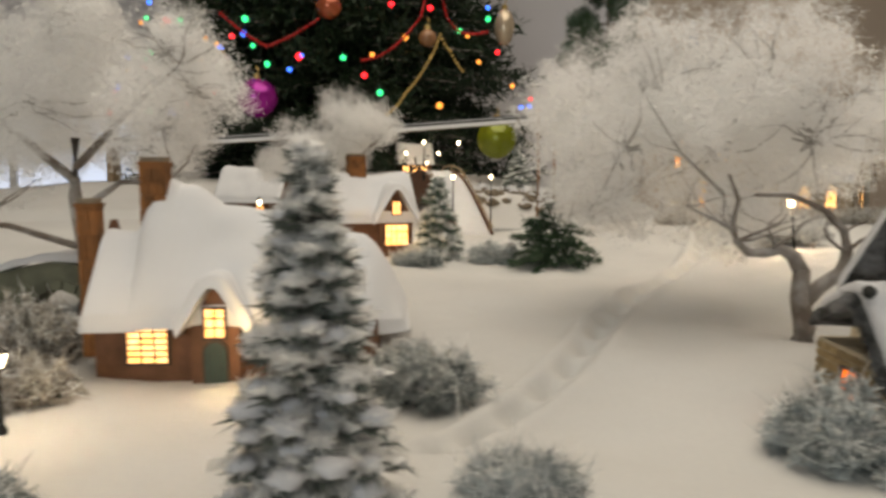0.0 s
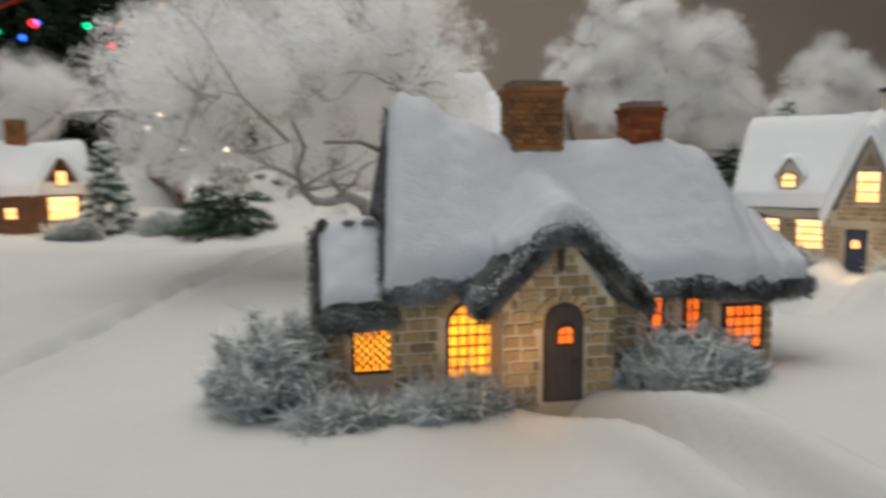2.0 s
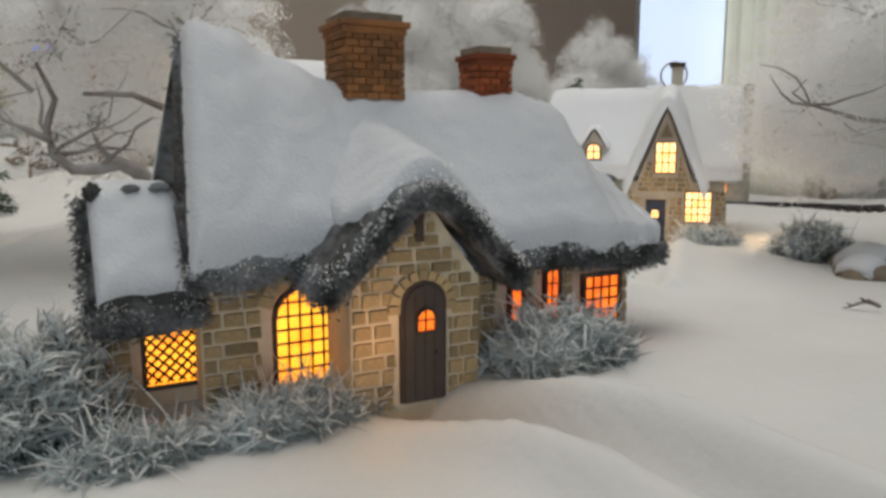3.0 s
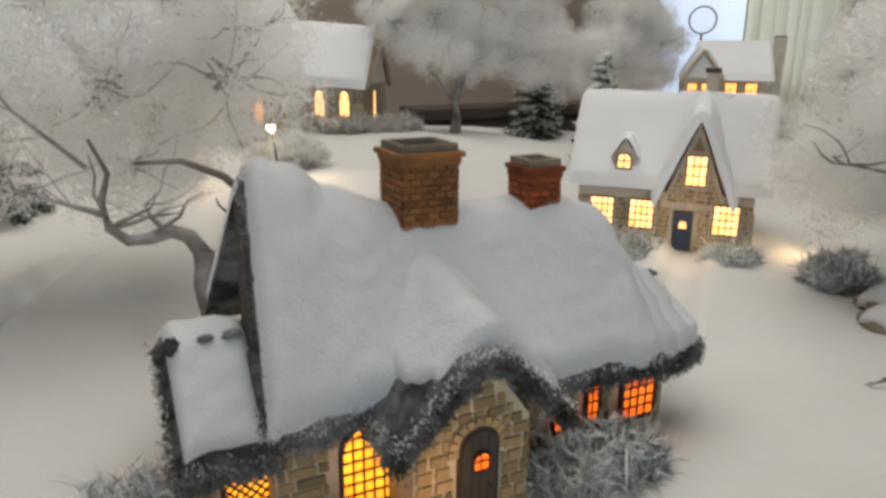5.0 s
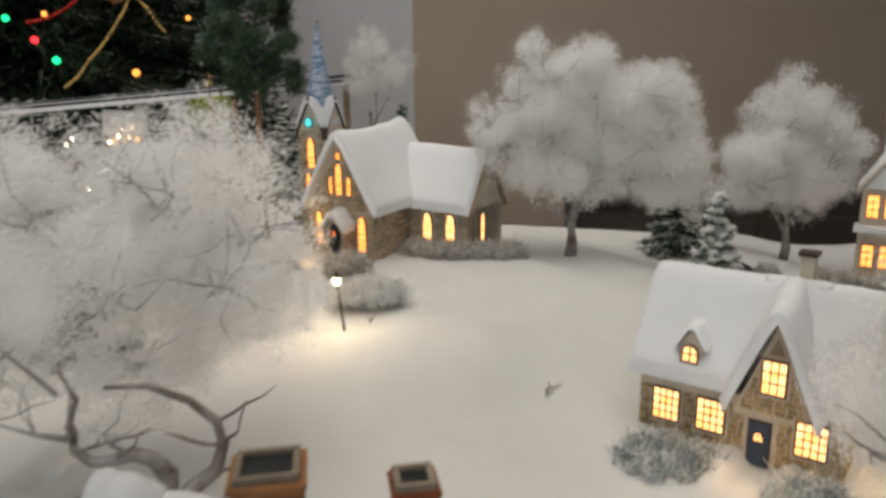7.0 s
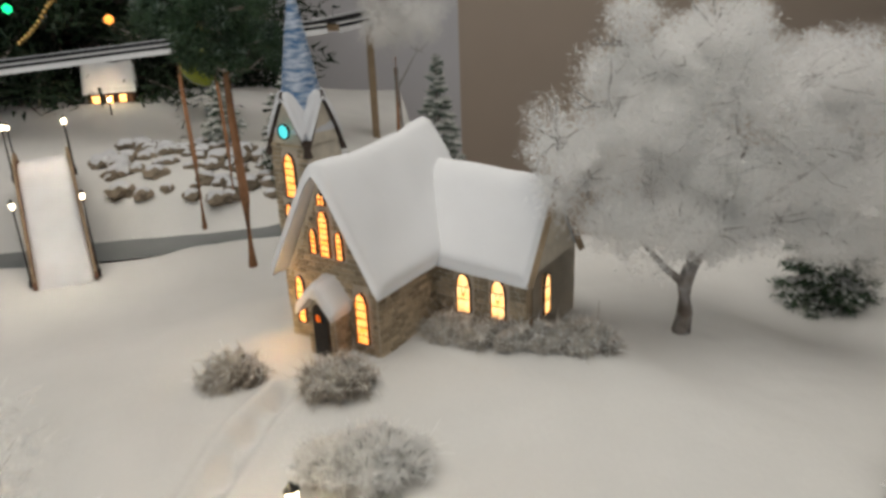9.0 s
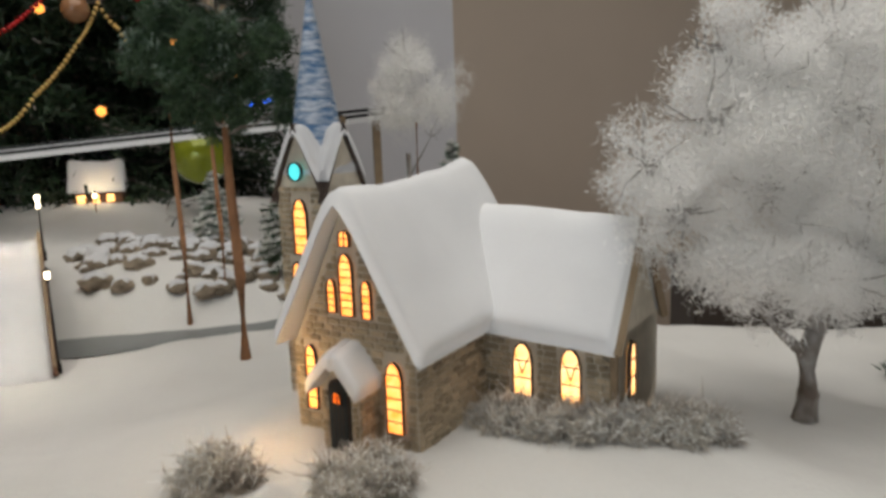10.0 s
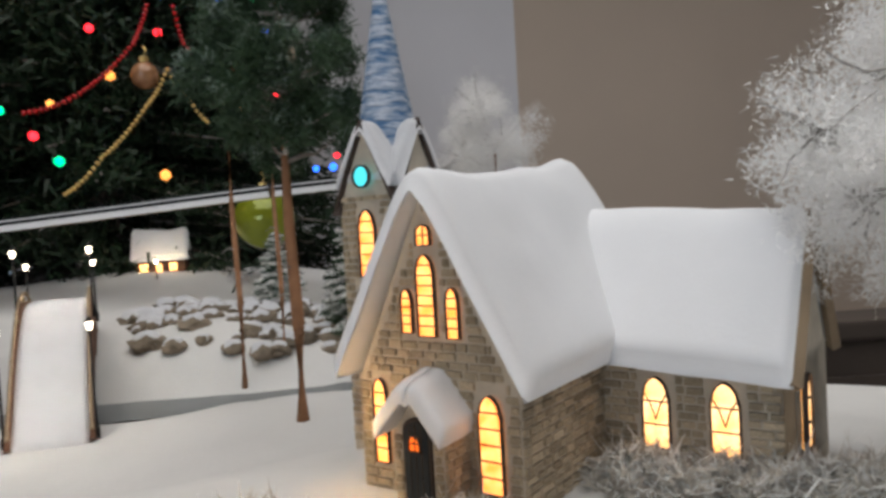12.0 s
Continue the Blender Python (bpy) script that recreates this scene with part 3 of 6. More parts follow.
def thatched_cottage():
    c = thing("thatched_cottage", 0, 0, 0, 0, "small tan stone cottage with snow-covered dark thatch and glowing amber windows", "model house")
    base = 0.0
    # walls
    w = part("wall", prism(bmesh.new(), [(1.80, base), (2.72, base), (2.72, 0.52), (1.80, 0.52)], 2.47, 3.25), MORTAR, c, "tan stone main wall")
    inside = lambda x, z: (not (1.975 < x < 2.185 and 0.11 < z < 0.45)) and z < 0.56
    stone_face(w, TAN_STONES, 1.80, 2.22, 0.05, 0.56, 2.47, 0.075, 0.043, inside, seed=2)
    w = part("wall", box(bmesh.new(), 2.60, 3.33, 2.44, 3.1, 0.02, 0.52), MORTAR, c, "tan stone side wall")
    inside = lambda x, z: not ((2.76 < x < 2.86 and z > 0.2) or (2.91 < x < 3.0 and z > 0.2) or (3.08 < x < 3.28 and 0.16 < z < 0.40))
    stone_face(w, TAN_STONES, 2.60, 3.33, 0.08, 0.46, 2.44, 0.075, 0.043, inside, seed=3)
    stone_face(w, TAN_STONES, 0, 0.6, 0.08, 0.46, 0, 0.075, 0.043, lambda x, z: True, turn=90, ox=3.33, oy=2.44, seed=4)
    w = part("wall", box(bmesh.new(), 1.575, 1.80, 2.60, 3.1, 0.0, 0.42), MORTAR, c, "tan stone lean-to wall")
    stone_face(w, TAN_STONES, 1.575, 1.80, 0.03, 0.40, 2.60, 0.06, 0.043, lambda x, z: not (1.63 < x < 1.83 and 0.11 < z < 0.36), seed=5)
    stone_face(w, TAN_STONES, -0.5, 0, 0.03, 0.40, 0, 0.06, 0.043, lambda x, z: True, turn=-90, ox=1.575, oy=2.60, seed=6)
    # porch gable with the door
    gable = [(2.165, 0.02), (2.575, 0.02), (2.575, 0.44), (2.37, 0.72), (2.165, 0.44)]
    w = part("porch_wall", prism(bmesh.new(), gable, 2.25, 2.5), MORTAR, c, "tan stone porch gable")

    def in_gable(x, z):
        top = 0.44 + (0.205 - abs(x - 2.37)) / 0.205 * 0.28
        return z < top - 0.02 and not (2.30 < x < 2.465 and z < 0.45)
    stone_face(w, TAN_STONES, 2.165, 2.575, 0.07, 0.72, 2.25, 0.07, 0.043, in_gable, seed=7)
    stone_face(w, TAN_STONES, 0, 0.22, 0.07, 0.44, 0, 0.07, 0.043, lambda x, z: True, turn=90, ox=2.575, oy=2.25, seed=8)
    for k in range(11):
        a = math.pi * k / 10
        m = Matrix.Translation((2.382 + 0.088 * math.cos(a), 2.243, 0.368 + 0.088 * math.sin(a))) @ Matrix.Rotation(-a + math.pi / 2, 4, "Y")
        b2 = box(bmesh.new(), -0.012, 0.012, -0.012, 0.01, -0.02, 0.02)
        b2.transform(m)
        part("arch_stone", b2, STONE, w)
    arched_door(c, 2.382, 2.238, 0.09, 0.122, 0.345, DOOR, AMBER, 0.62)
    part("gable_post", box(bmesh.new(), 2.36, 2.385, 2.235, 2.25, 0.56, 0.68), TIMBER, c)
    # windows
    lit_window(c, 2.098, 2.455, 0.13, 0.178, 0.285, "round", 5, 7, GOLDEN, TIMBER, 0.006, 0.010)
    lit_window(c, 1.742, 2.585, 0.14, 0.16, 0.195, "rect", 4, 5, GOLDEN, TIMBER, 0.005, 0.012, lattice=True)
    lit_window(c, 2.825, 2.425, 0.22, 0.04, 0.19, "rect", 1, 3, AMBER, TIMBER, 0.006, 0.010)
    lit_window(c, 2.975, 2.425, 0.21, 0.05, 0.19, "rect", 2, 4, AMBER, TIMBER, 0.005, 0.010)
    lit_window(c, 3.195, 2.425, 0.195, 0.15, 0.165, "rect", 4, 4, AMBER, TIMBER, 0.007, 0.012)
    lit_window(c, 1.565, 2.78, 0.12, 0.12, 0.22, "rect", 2, 3, AMBER, TIMBER, 0.006, 0.010, turn=-90)
    for k in range(9):
        a = math.pi * (0.12 + 0.76 * k / 8)
        b2 = box(bmesh.new(), -0.016, 0.016, -0.014, 0.01, -0.022, 0.022)
        b2.transform(Matrix.Translation((2.098 + 0.125 * math.cos(a), 2.462, 0.335 + 0.125 * math.sin(a))) @ Matrix.Rotation(-a + math.pi / 2, 4, "Y"))
        part("arch_stone", b2, STONE, c)
    # main roof: dark thatch below, snow on top
    main = [(1.755, 2.35, 0.46, 2.86, 1.20, 3.4, 0.5, 0.08), (1.90, 2.34, 0.45, 2.84, 1.17, 3.4, 0.5, 0.05), (2.05, 2.36, 0.49, 2.82, 1.09, 3.4, 0.5, 0.02), (2.3, 2.36, 0.44, 2.80, 1.01, 3.35, 0.5),
            (2.65, 2.33, 0.44, 2.78, 0.985, 3.3, 0.5), (2.95, 2.31, 0.44, 2.74, 1.0, 3.2, 0.48), (3.08, 2.31, 0.43, 2.70, 0.96, 3.15, 0.48), (3.20, 2.32, 0.42, 2.70, 0.78, 3.1, 0.46), (3.31, 2.34, 0.42, 2.70, 0.63, 3.05, 0.45)]
    roof = new("roof")
    roof.parent = c
    mesh_part("thatch", pillow(saddle(main, 0.06), 110, 70, 0.045, 0.06, 0.030, 22, 0.015), THATCH, roof, "dark grey thatch showing at the eaves")
    inner = [(s[0] + (0.004 if i == 0 else -0.02 if i == len(main) - 1 else 0), s[1] + 0.016 * (i % 2), s[2] + 0.018 + 0.02 * (i % 2), s[3], s[4] + 0.005, s[5] - 0.06, s[6] + 0.08, s[7] if len(s) > 7 else 0.0) for i, s in enumerate(main)]
    mesh_part("snow", pillow(saddle(inner, 0.06), 150, 90, 0.092, 0.075, 0.0055, 17, 0.0, 3.0), SNOW, roof, "thick rounded snow")
    link_mesh("straw_fringe", *fringe(saddle(main, 0.06), 4200, 0.003, 0.012, 0.016, 0.0035, False, ("front", "end")), THATCH, roof, "ragged dark thatch ends")
    link_mesh("verge_straw", *fringe(saddle(main, 0.06), 1500, -0.004, 0.004, 0.012, 0.0035, False, ("start",)), THATCH, roof, "ragged dark thatch on the verge")
    link_mesh("rime_fringe", *fringe(saddle(main, 0.06), 1300, -0.006, 0.046, 0.010, 0.0045, False, ("front",)), FROST, roof, "white rime on the thatch ends")
    # lower hip at the far end, under its own drift
    hip = [(3.20, 2.33, 0.42, 2.68, 0.72, 3.1, 0.46), (3.30, 2.33, 0.42, 2.68, 0.70, 3.08, 0.46), (3.40, 2.36, 0.42, 2.69, 0.61, 3.05, 0.45), (3.49, 2.42, 0.42, 2.70, 0.47, 3.02, 0.45)]
    mesh_part("hip_thatch", pillow(saddle(hip, 0.05), 40, 50, 0.045, 0.05, 0.028, 22, 0.015, 9.0), THATCH, roof)
    mesh_part("hip_snow", pillow(saddle([(p[0] + (0.03 if k == 0 else -0.015 if k == 3 else 0), p[1] + 0.012, p[2] + 0.02, *p[3:]) for k, p in enumerate(hip)], 0.05), 50, 60, 0.085, 0.07, 0.008, 18, 0.0, 11.0), SNOW, roof, "rounded snow on the low hip")
    link_mesh("straw_fringe", *fringe(saddle(hip, 0.05), 1300, 0.003, 0.012, 0.016, 0.0035, False, ("front", "end")), THATCH, roof)
    # lean-to roof
    lean = [(1.525, 2.45, 0.35, 2.74, 0.68, 3.1, 0.5), (1.64, 2.45, 0.34, 2.74, 0.68, 3.1, 0.5), (1.80, 2.42, 0.36, 2.74, 0.68, 3.1, 0.5)]
    mesh_part("thatch", pillow(saddle(lean, 0.03), 30, 36, 0.04, 0.05, 0.012, 16, 0.03), THATCH, roof)
    lean2 = [(1.538, 2.475, 0.385, 2.73, 0.685, 3.05, 0.54), (1.64, 2.485, 0.40, 2.73, 0.685, 3.05, 0.54), (1.79, 2.46, 0.41, 2.73, 0.685, 3.05, 0.54)]
    mesh_part("snow", pillow(saddle(lean2, 0.03), 40, 46, 0.07, 0.05, 0.010, 12, 0.0, 5.0), SNOW, roof)
    link_mesh("straw_fringe", *fringe(saddle(lean, 0.03), 1200, 0.003, 0.010, 0.015, 0.0035), THATCH, roof)
    link_mesh("rime_fringe", *fringe(saddle(lean, 0.03), 260, -0.004, 0.038, 0.010, 0.004, False, ("front",)), FROST, roof)
    # porch roof, its ridge running away from the door
    porch = [(2.15, 2.07, 0.43, 2.37, 0.73, 2.67, 0.43), (2.3, 2.07, 0.44, 2.37, 0.76, 2.67, 0.44), (2.45, 2.07, 0.46, 2.37, 0.77, 2.66, 0.47), (2.60, 2.15, 0.52, 2.37, 0.76, 2.60, 0.52)]
    mesh_part("porch_thatch", pillow(saddle(porch, 0.05), 30, 40, 0.05, 0.05, 0.02, 16, 0.03, 1.0, True), THATCH, roof)
    porch2 = [(2.185, 2.225, 0.62, 2.385, 0.745, 2.64, 0.49), (2.32, 2.17, 0.57, 2.385, 0.785, 2.64, 0.50), (2.50, 2.15, 0.60, 2.385, 0.835, 2.64, 0.54), (2.76, 2.15, 0.82, 2.385, 0.915, 2.60, 0.82)]
    mesh_part("porch_snow", pillow(saddle(porch2, 0.018), 60, 50, 0.068, 0.07, 0.007, 14, 0.0, 7.0, True), SNOW, roof)
    link_mesh("straw_fringe", *fringe(saddle(porch, 0.05), 2200, 0.003, 0.010, 0.016, 0.0035, True, ("front", "back", "start", "start_back")), THATCH, roof)
    link_mesh("rime_fringe", *fringe(saddle(porch, 0.05), 380, -0.004, 0.050, 0.010, 0.0045, True, ("front", "back", "start", "start_back")), FROST, roof)
    # spots where the thatch shows through the snow
    for k, (x, y, z, rx, ry, rz) in enumerate(((1.555, 2.665, 0.70, 0.024, 0.03, 0.026), (1.655, 2.665, 0.708, 0.024, 0.012, 0.012), (1.735, 2.665, 0.71, 0.030, 0.016, 0.014), (1.90, 2.70, 1.07, 0.03, 0.02, 0.02),
                                               (3.10, 2.70, 0.985, 0.035, 0.02, 0.016), (3.36, 2.60, 0.70, 0.035, 0.022, 0.018), (3.30, 2.45, 0.585, 0.02, 0.03, 0.02), (3.22, 2.38, 0.535, 0.03, 0.02, 0.02), (3.12, 2.37, 0.535, 0.03, 0.02, 0.018), (2.03, 2.405, 0.60, 0.018, 0.014, 0.02), (2.16, 2.40, 0.575, 0.016, 0.014, 0.02))):
        bm = bmesh.new()
        bmesh.ops.create_icosphere(bm, subdivisions=3, radius=1.0)
        for v in bm.verts:
            v.co *= 1 + 0.5 * noise.noise(v.co * 2.2 + Vector((k * 3.1, 0, 0)))
            v.co = Vector((x + v.co.x * rx, y + v.co.y * ry, z + v.co.z * rz))
        part("bare_patch", bm, THATCH, roof, "dark thatch showing through the snow", True)
    # bare timbers under the tall end
    for k, (y, z) in enumerate(((2.50, 0.62), (2.62, 0.78), (2.74, 0.95), (2.86, 1.05))):
        part("verge_board", box(bmesh.new(), 1.765 + 0.02 * k, 1.795 + 0.02 * k, y, y + 0.125, 0.5, z + 0.04, 0.006), TIMBER, c)
    chimney(c, 2.42, 2.76, 0.86, 1.245, 0.205, 0.19, BRICK, 14, 0.020)
    chimney(c, 2.885, 2.735, 0.90, 1.165, 0.135, 0.14, BRICK_RED, 9, 0.014)


thatched_cottage()


def blue_door_house():
    h = thing("gabled_house", 5.045, 4.285, 0.16, -47.5, "tan stone house with blue door and smooth white snow roof", "model house")
    w = part("wall", prism(bmesh.new(), [(-0.6, -0.1), (0.6, -0.1), (0.6, 0.41), (-0.6, 0.41)], 0, 0.75), CMORTAR, h, "tan stone wall")
    sills = ((-0.42, 0.16), (-0.14, 0.16), (0.43, 0.16))
    inside = lambda x, z: z < 0.36 and not any(abs(x - a) < b / 2 + 0.02 and 0.12 < z < 0.37 for a, b in sills) and not (0.06 < x < 0.24 and z < 0.30)
    stone_face(w, TAN_STONES, -0.6, 0.6, 0.0, 0.36, 0, 0.06, 0.035, inside, seed=11)
    stone_face(w, TAN_STONES, 0, 0.75, 0.0, 0.36, 0, 0.06, 0.035, lambda x, z: True, turn=90, ox=0.6, oy=0, seed=12, most=100)
    g = part("gable_wall", prism(bmesh.new(), [(-0.02, 0.30), (0.43, 0.30), (0.205, 0.90)], -0.012, 0.3), CMORTAR, h, "tan stone gable")
    stone_face(g, TAN_STONES, -0.02, 0.43, 0.34, 0.88, -0.012, 0.06, 0.035, lambda x, z: abs(x - 0.205) < 0.215 - (z - 0.30) * 0.375 and not (abs(x - 0.205) < 0.08 and 0.46 < z < 0.80), seed=13, most=120)
    for x, ww in sills:
        lit_window(h, x, -0.012, 0.14, ww, 0.20, "rect", 4, 4, YELLOW, TIMBER, 0.007, 0.008)
    lit_window(h, 0.205, -0.026, 0.475, 0.125, 0.20, "rect", 3, 3, YELLOW, TIMBER, 0.007, 0.008)
    part("gable_vent", prism(bmesh.new(), [(0.165, 0.715), (0.245, 0.715), (0.205, 0.81)], -0.03, 0.0), WOODGREY, h, "brown timber under the gable peak")
    arched_door(h, 0.15, -0.012, 0.0, 0.108, 0.27, BLUEDOOR, YELLOW, 0.6, False)
    roof = new("roof")
    roof.parent = h
    def slope(x, f):
        return (x, -0.06 + 0.43 * f, 0.425 + 0.635 * f, 0.37, 1.06, 0.83, 0.36)
    for st in ([slope(-0.68, 0), slope(-0.37, 0), slope(-0.06, 0), slope(0.06, 0.42), slope(0.16, 0.9)], [slope(0.25, 0.9), slope(0.35, 0.42), slope(0.47, 0), slope(0.58, 0), slope(0.70, 0)]):
        mesh_part("snow", pillow(saddle(st, 0.04), 60, 40, 0.06, 0.05, 0.008, 5, 0.0), FELT, roof, "smooth white snow layer")
    st = [(0.0, 0.30, 0.95, 0.37, 1.06, 0.83, 0.36), (0.2, 0.30, 0.95, 0.37, 1.06, 0.83, 0.36), (0.42, 0.30, 0.95, 0.37, 1.06, 0.83, 0.36)]
    mesh_part("snow", pillow(saddle(st, 0.04), 20, 30, 0.055, 0.05, 0.004, 5, 0.0), FELT, roof)
    # cross gable: two steep snowy slopes over the door
    cg = [(-0.08, -0.055, 0.30, 0.205, 0.95, 0.465, 0.30), (0.05, -0.055, 0.31, 0.205, 0.99, 0.465, 0.31), (0.2, -0.055, 0.36, 0.205, 1.03, 0.465, 0.36), (0.40, -0.03, 0.55, 0.205, 1.07, 0.44, 0.55)]
    mesh_part("snow", pillow(saddle(cg, 0.03), 30, 40, 0.075, 0.045, 0.008, 5, 0.0, 2.0, True), FELT, roof)
    # round dormer
    dm = [(-0.04, -0.385, 0.60, -0.285, 0.80, -0.185, 0.60), (0.3, -0.385, 0.62, -0.285, 0.80, -0.185, 0.62)]
    part("dormer_wall", prism(bmesh.new(), [(-0.36, 0.5), (-0.21, 0.5), (-0.21, 0.66), (-0.285, 0.76), (-0.36, 0.66)], -0.02, 0.3), CMORTAR, h)
    mesh_part("dormer_snow", pillow(saddle([(a, b, c + 0.03, d, e, f, g2 + 0.03) for a, b, c, d, e, f, g2 in dm], 0.03), 10, 16, 0.03, 0.03, 0.004, 6, 0.0, 1.0, True), FELT, roof)
    lit_window(h, -0.285, -0.032, 0.565, 0.085, 0.10, "round", 2, 2, YELLOW, WOODGREY, 0.010, 0.014)
    part("chimney", box(bmesh.new(), 0.20, 0.28, 0.38, 0.46, 1.0, 1.22, 0.006), CMORTAR, h, "tan stone chimney stub")
    part("chimney_cap", box(bmesh.new(), 0.185, 0.295, 0.365, 0.475, 1.22, 1.25, 0.004), TIMBER, h)


blue_door_house()


def church():
    c = thing("church", 2.807, 8.018, 0.63, -39.0, "grey stone church with blue steeple and thick white snow roof", "model church")
    H = 0.48
    nave = part("nave_wall", prism(bmesh.new(), [(-0.345, -0.3), (0.435, -0.3), (0.435, H), (0.045, 1.25), (-0.345, H)], 0, 1.22), CMORTAR, c, "grey stone nave wall")

    def in_front(x, z):
        if z > H and abs(x - 0.045) > 0.39 * (1.25 - z) / (1.25 - H) - 0.02:
            return False
        holes = ((-0.225, 0.07, 0.12, 0.50), (0.31, 0.10, 0.09, 0.48), (0.045, 0.09, 0.66, 1.12), (-0.055, 0.055, 0.67, 0.87), (0.168, 0.055, 0.66, 0.87))
        return not any(abs(x - a) < b / 2 + 0.012 and lo < z < hi for a, b, lo, hi in holes)
    stone_face(nave, GREY_STONES, -0.345, 0.435, 0.0, 1.2, 0, 0.075, 0.036, in_front, seed=21, most=230)
    stone_face(nave, GREY_STONES, 0, 0.69, 0.0, 0.50, 0, 0.075, 0.036, lambda x, z: True, turn=90, ox=0.435, oy=0, seed=22, most=140)
    wing = part("wing_wall", box(bmesh.new(), 0.42, 1.185, 0.69, 1.45, -0.3, 0.48), CMORTAR, c, "grey stone wing wall")
    stone_face(wing, GREY_STONES, 0.435, 1.185, 0.0, 0.47, 0.69, 0.075, 0.036, lambda x, z: not any(abs(x - a) < 0.075 and 0.08 < z < 0.44 for a in (0.675, 0.953)), seed=23, most=160)
    g = part("wing_gable", prism(bmesh.new(), [(0.69, -0.3), (1.45, -0.3), (1.45, 0.45), (1.06, 1.04), (0.69, 0.45)], -1.185, -1.12), CMORTAR, c)
    g.matrix_local = pose(0, 0, 0, 0, 0, 90)
    part("corner_post", box(bmesh.new(), 1.165, 1.20, 0.672, 0.71, -0.2, 0.46, 0.004), WOODGREY, c, "pale timber corner post")
    for y0, z0 in ((0.62, 0.44), (1.49, 0.44)):
        part("bargeboard", tube(bmesh.new(), [(1.215, y0, z0), (1.215, (y0 + 1.06) / 2, 0.755), (1.215, 1.06, 1.07)], [0.030, 0.028, 0.028], 4), WOODGREY, c, "pale timber gable board")
    # porch
    p = part("porch_wall", prism(bmesh.new(), [(-0.03, -0.1), (0.20, -0.1), (0.20, 0.33), (0.083, 0.49), (-0.03, 0.33)], -0.16, 0.01), CMORTAR, c, "grey stone porch")
    stone_face(p, GREY_STONES, -0.03, 0.20, 0.0, 0.42, -0.16, 0.06, 0.034, lambda x, z: abs(x - 0.085) > 0.07 and z < 0.33, seed=24)
    stone_face(p, GREY_STONES, 0, 0.16, 0.0, 0.30, 0, 0.06, 0.034, lambda x, z: True, turn=90, ox=0.20, oy=-0.16, seed=25)
    arched_door(c, 0.085, -0.165, 0.03, 0.108, 0.355, BLACKDOOR, AMBER, 0.70)
    roof = new("roof")
    roof.parent = c
    lintel = [(-0.22, -0.085, 0.315, 0.078, 0.50, 0.225, 0.315), (-0.1, -0.09, 0.32, 0.065, 0.52, 0.225, 0.32), (0.03, -0.10, 0.33, 0.045, 0.545, 0.225, 0.33)]
    mesh_part("porch_snow", pillow(saddle(lintel, 0.05), 24, 30, 0.055, 0.04, 0.008, 6, 0.005, 1.0, True), FELT, roof)
    main = [(-0.10, -0.395, 0.485, 0.06, 1.29, 0.515, 0.48), (0.35, -0.395, 0.485, 0.055, 1.275, 0.515, 0.485), (0.8, -0.395, 0.49, 0.05, 1.31, 0.515, 0.49), (1.25, -0.395, 0.50, 0.04, 1.365, 0.515, 0.50)]
    mesh_part("nave_snow", pillow(saddle(main, 0.05), 60, 60, 0.085, 0.07, 0.01, 4, 0.0, 0.0, True), FELT, roof, "thick smooth snow layer")
    side = [(x, 0.60, e, 1.06, r, 1.50, 0.46) for x, e, r in ((0.06, 0.485, 1.115), (0.5, 0.475, 1.10), (0.9, 0.455, 1.075), (1.215, 0.44, 1.06))]
    mesh_part("wing_snow", pillow(saddle(side, 0.05), 50, 50, 0.075, 0.06, 0.008, 4, 0.0), FELT, roof, "thick smooth snow layer")
    # windows
    lit_window(c, 0.31, -0.012, 0.10, 0.095, 0.365, "point", 2, 6, WARM, TIMBER, 0.005, 0.003)
    lit_window(c, -0.225, -0.012, 0.14, 0.066, 0.345, "point", 2, 6, WARM, TIMBER, 0.005, 0.003)
    lit_window(c, 0.045, -0.012, 0.675, 0.080, 0.315, "point", 2, 8, WARM, TIMBER, 0.005, 0.003)
    lit_window(c, -0.055, -0.012, 0.685, 0.050, 0.17, "point", 2, 5, WARM, TIMBER, 0.005, 0.003)
    lit_window(c, 0.168, -0.012, 0.672, 0.052, 0.19, "point", 2, 5, WARM, TIMBER, 0.005, 0.003)
    lit_window(c, 0.047, -0.012, 1.03, 0.062, 0.075, "round", 2, 2, WARM, TIMBER, 0.005, 0.003)
    for x in (0.675, 0.953):
        lit_window(c, x, 0.678, 0.13, 0.105, 0.29, "point", 2, 3, YELLOW, TIMBER, 0.006, 0.006)
        tracery = new("tracery")
        tracery.parent = c
        tracery.matrix_local = pose(x * U, 0.668 * U, 0.13 * U)
        bm = bmesh.new()
        for s in (-1, 1):
            tube(bm, [(0, 0, 0.12), (s * 0.02, 0, 0.18), (s * 0.045, 0, 0.225)], [0.0035] * 3, 4)
        part("rib", bm, TIMBER, tracery)
    lit_window(c, 1.197, 0.93, 0.13, 0.10, 0.30, "point", 2, 3, YELLOW, TIMBER, 0.006, 0.006, turn=90)
    # tower
    X, Y, R = -0.70, 0.68, 0.185
    t = part("tower_wall", box(bmesh.new(), X - R, X + R, Y - R, Y + R, -0.4, 1.26), CMORTAR, c, "grey stone tower")
    in_t = lambda x, z: not (abs(x - X) < 0.075 and (0.83 < z < 1.22)) and not (abs(x - X + 0.05) < 0.06 and 0.57 < z < 0.83)
    stone_face(t, GREY_STONES, X - R, X + R, 0.0, 1.26, Y - R, 0.07, 0.036, in_t, seed=26, most=170)
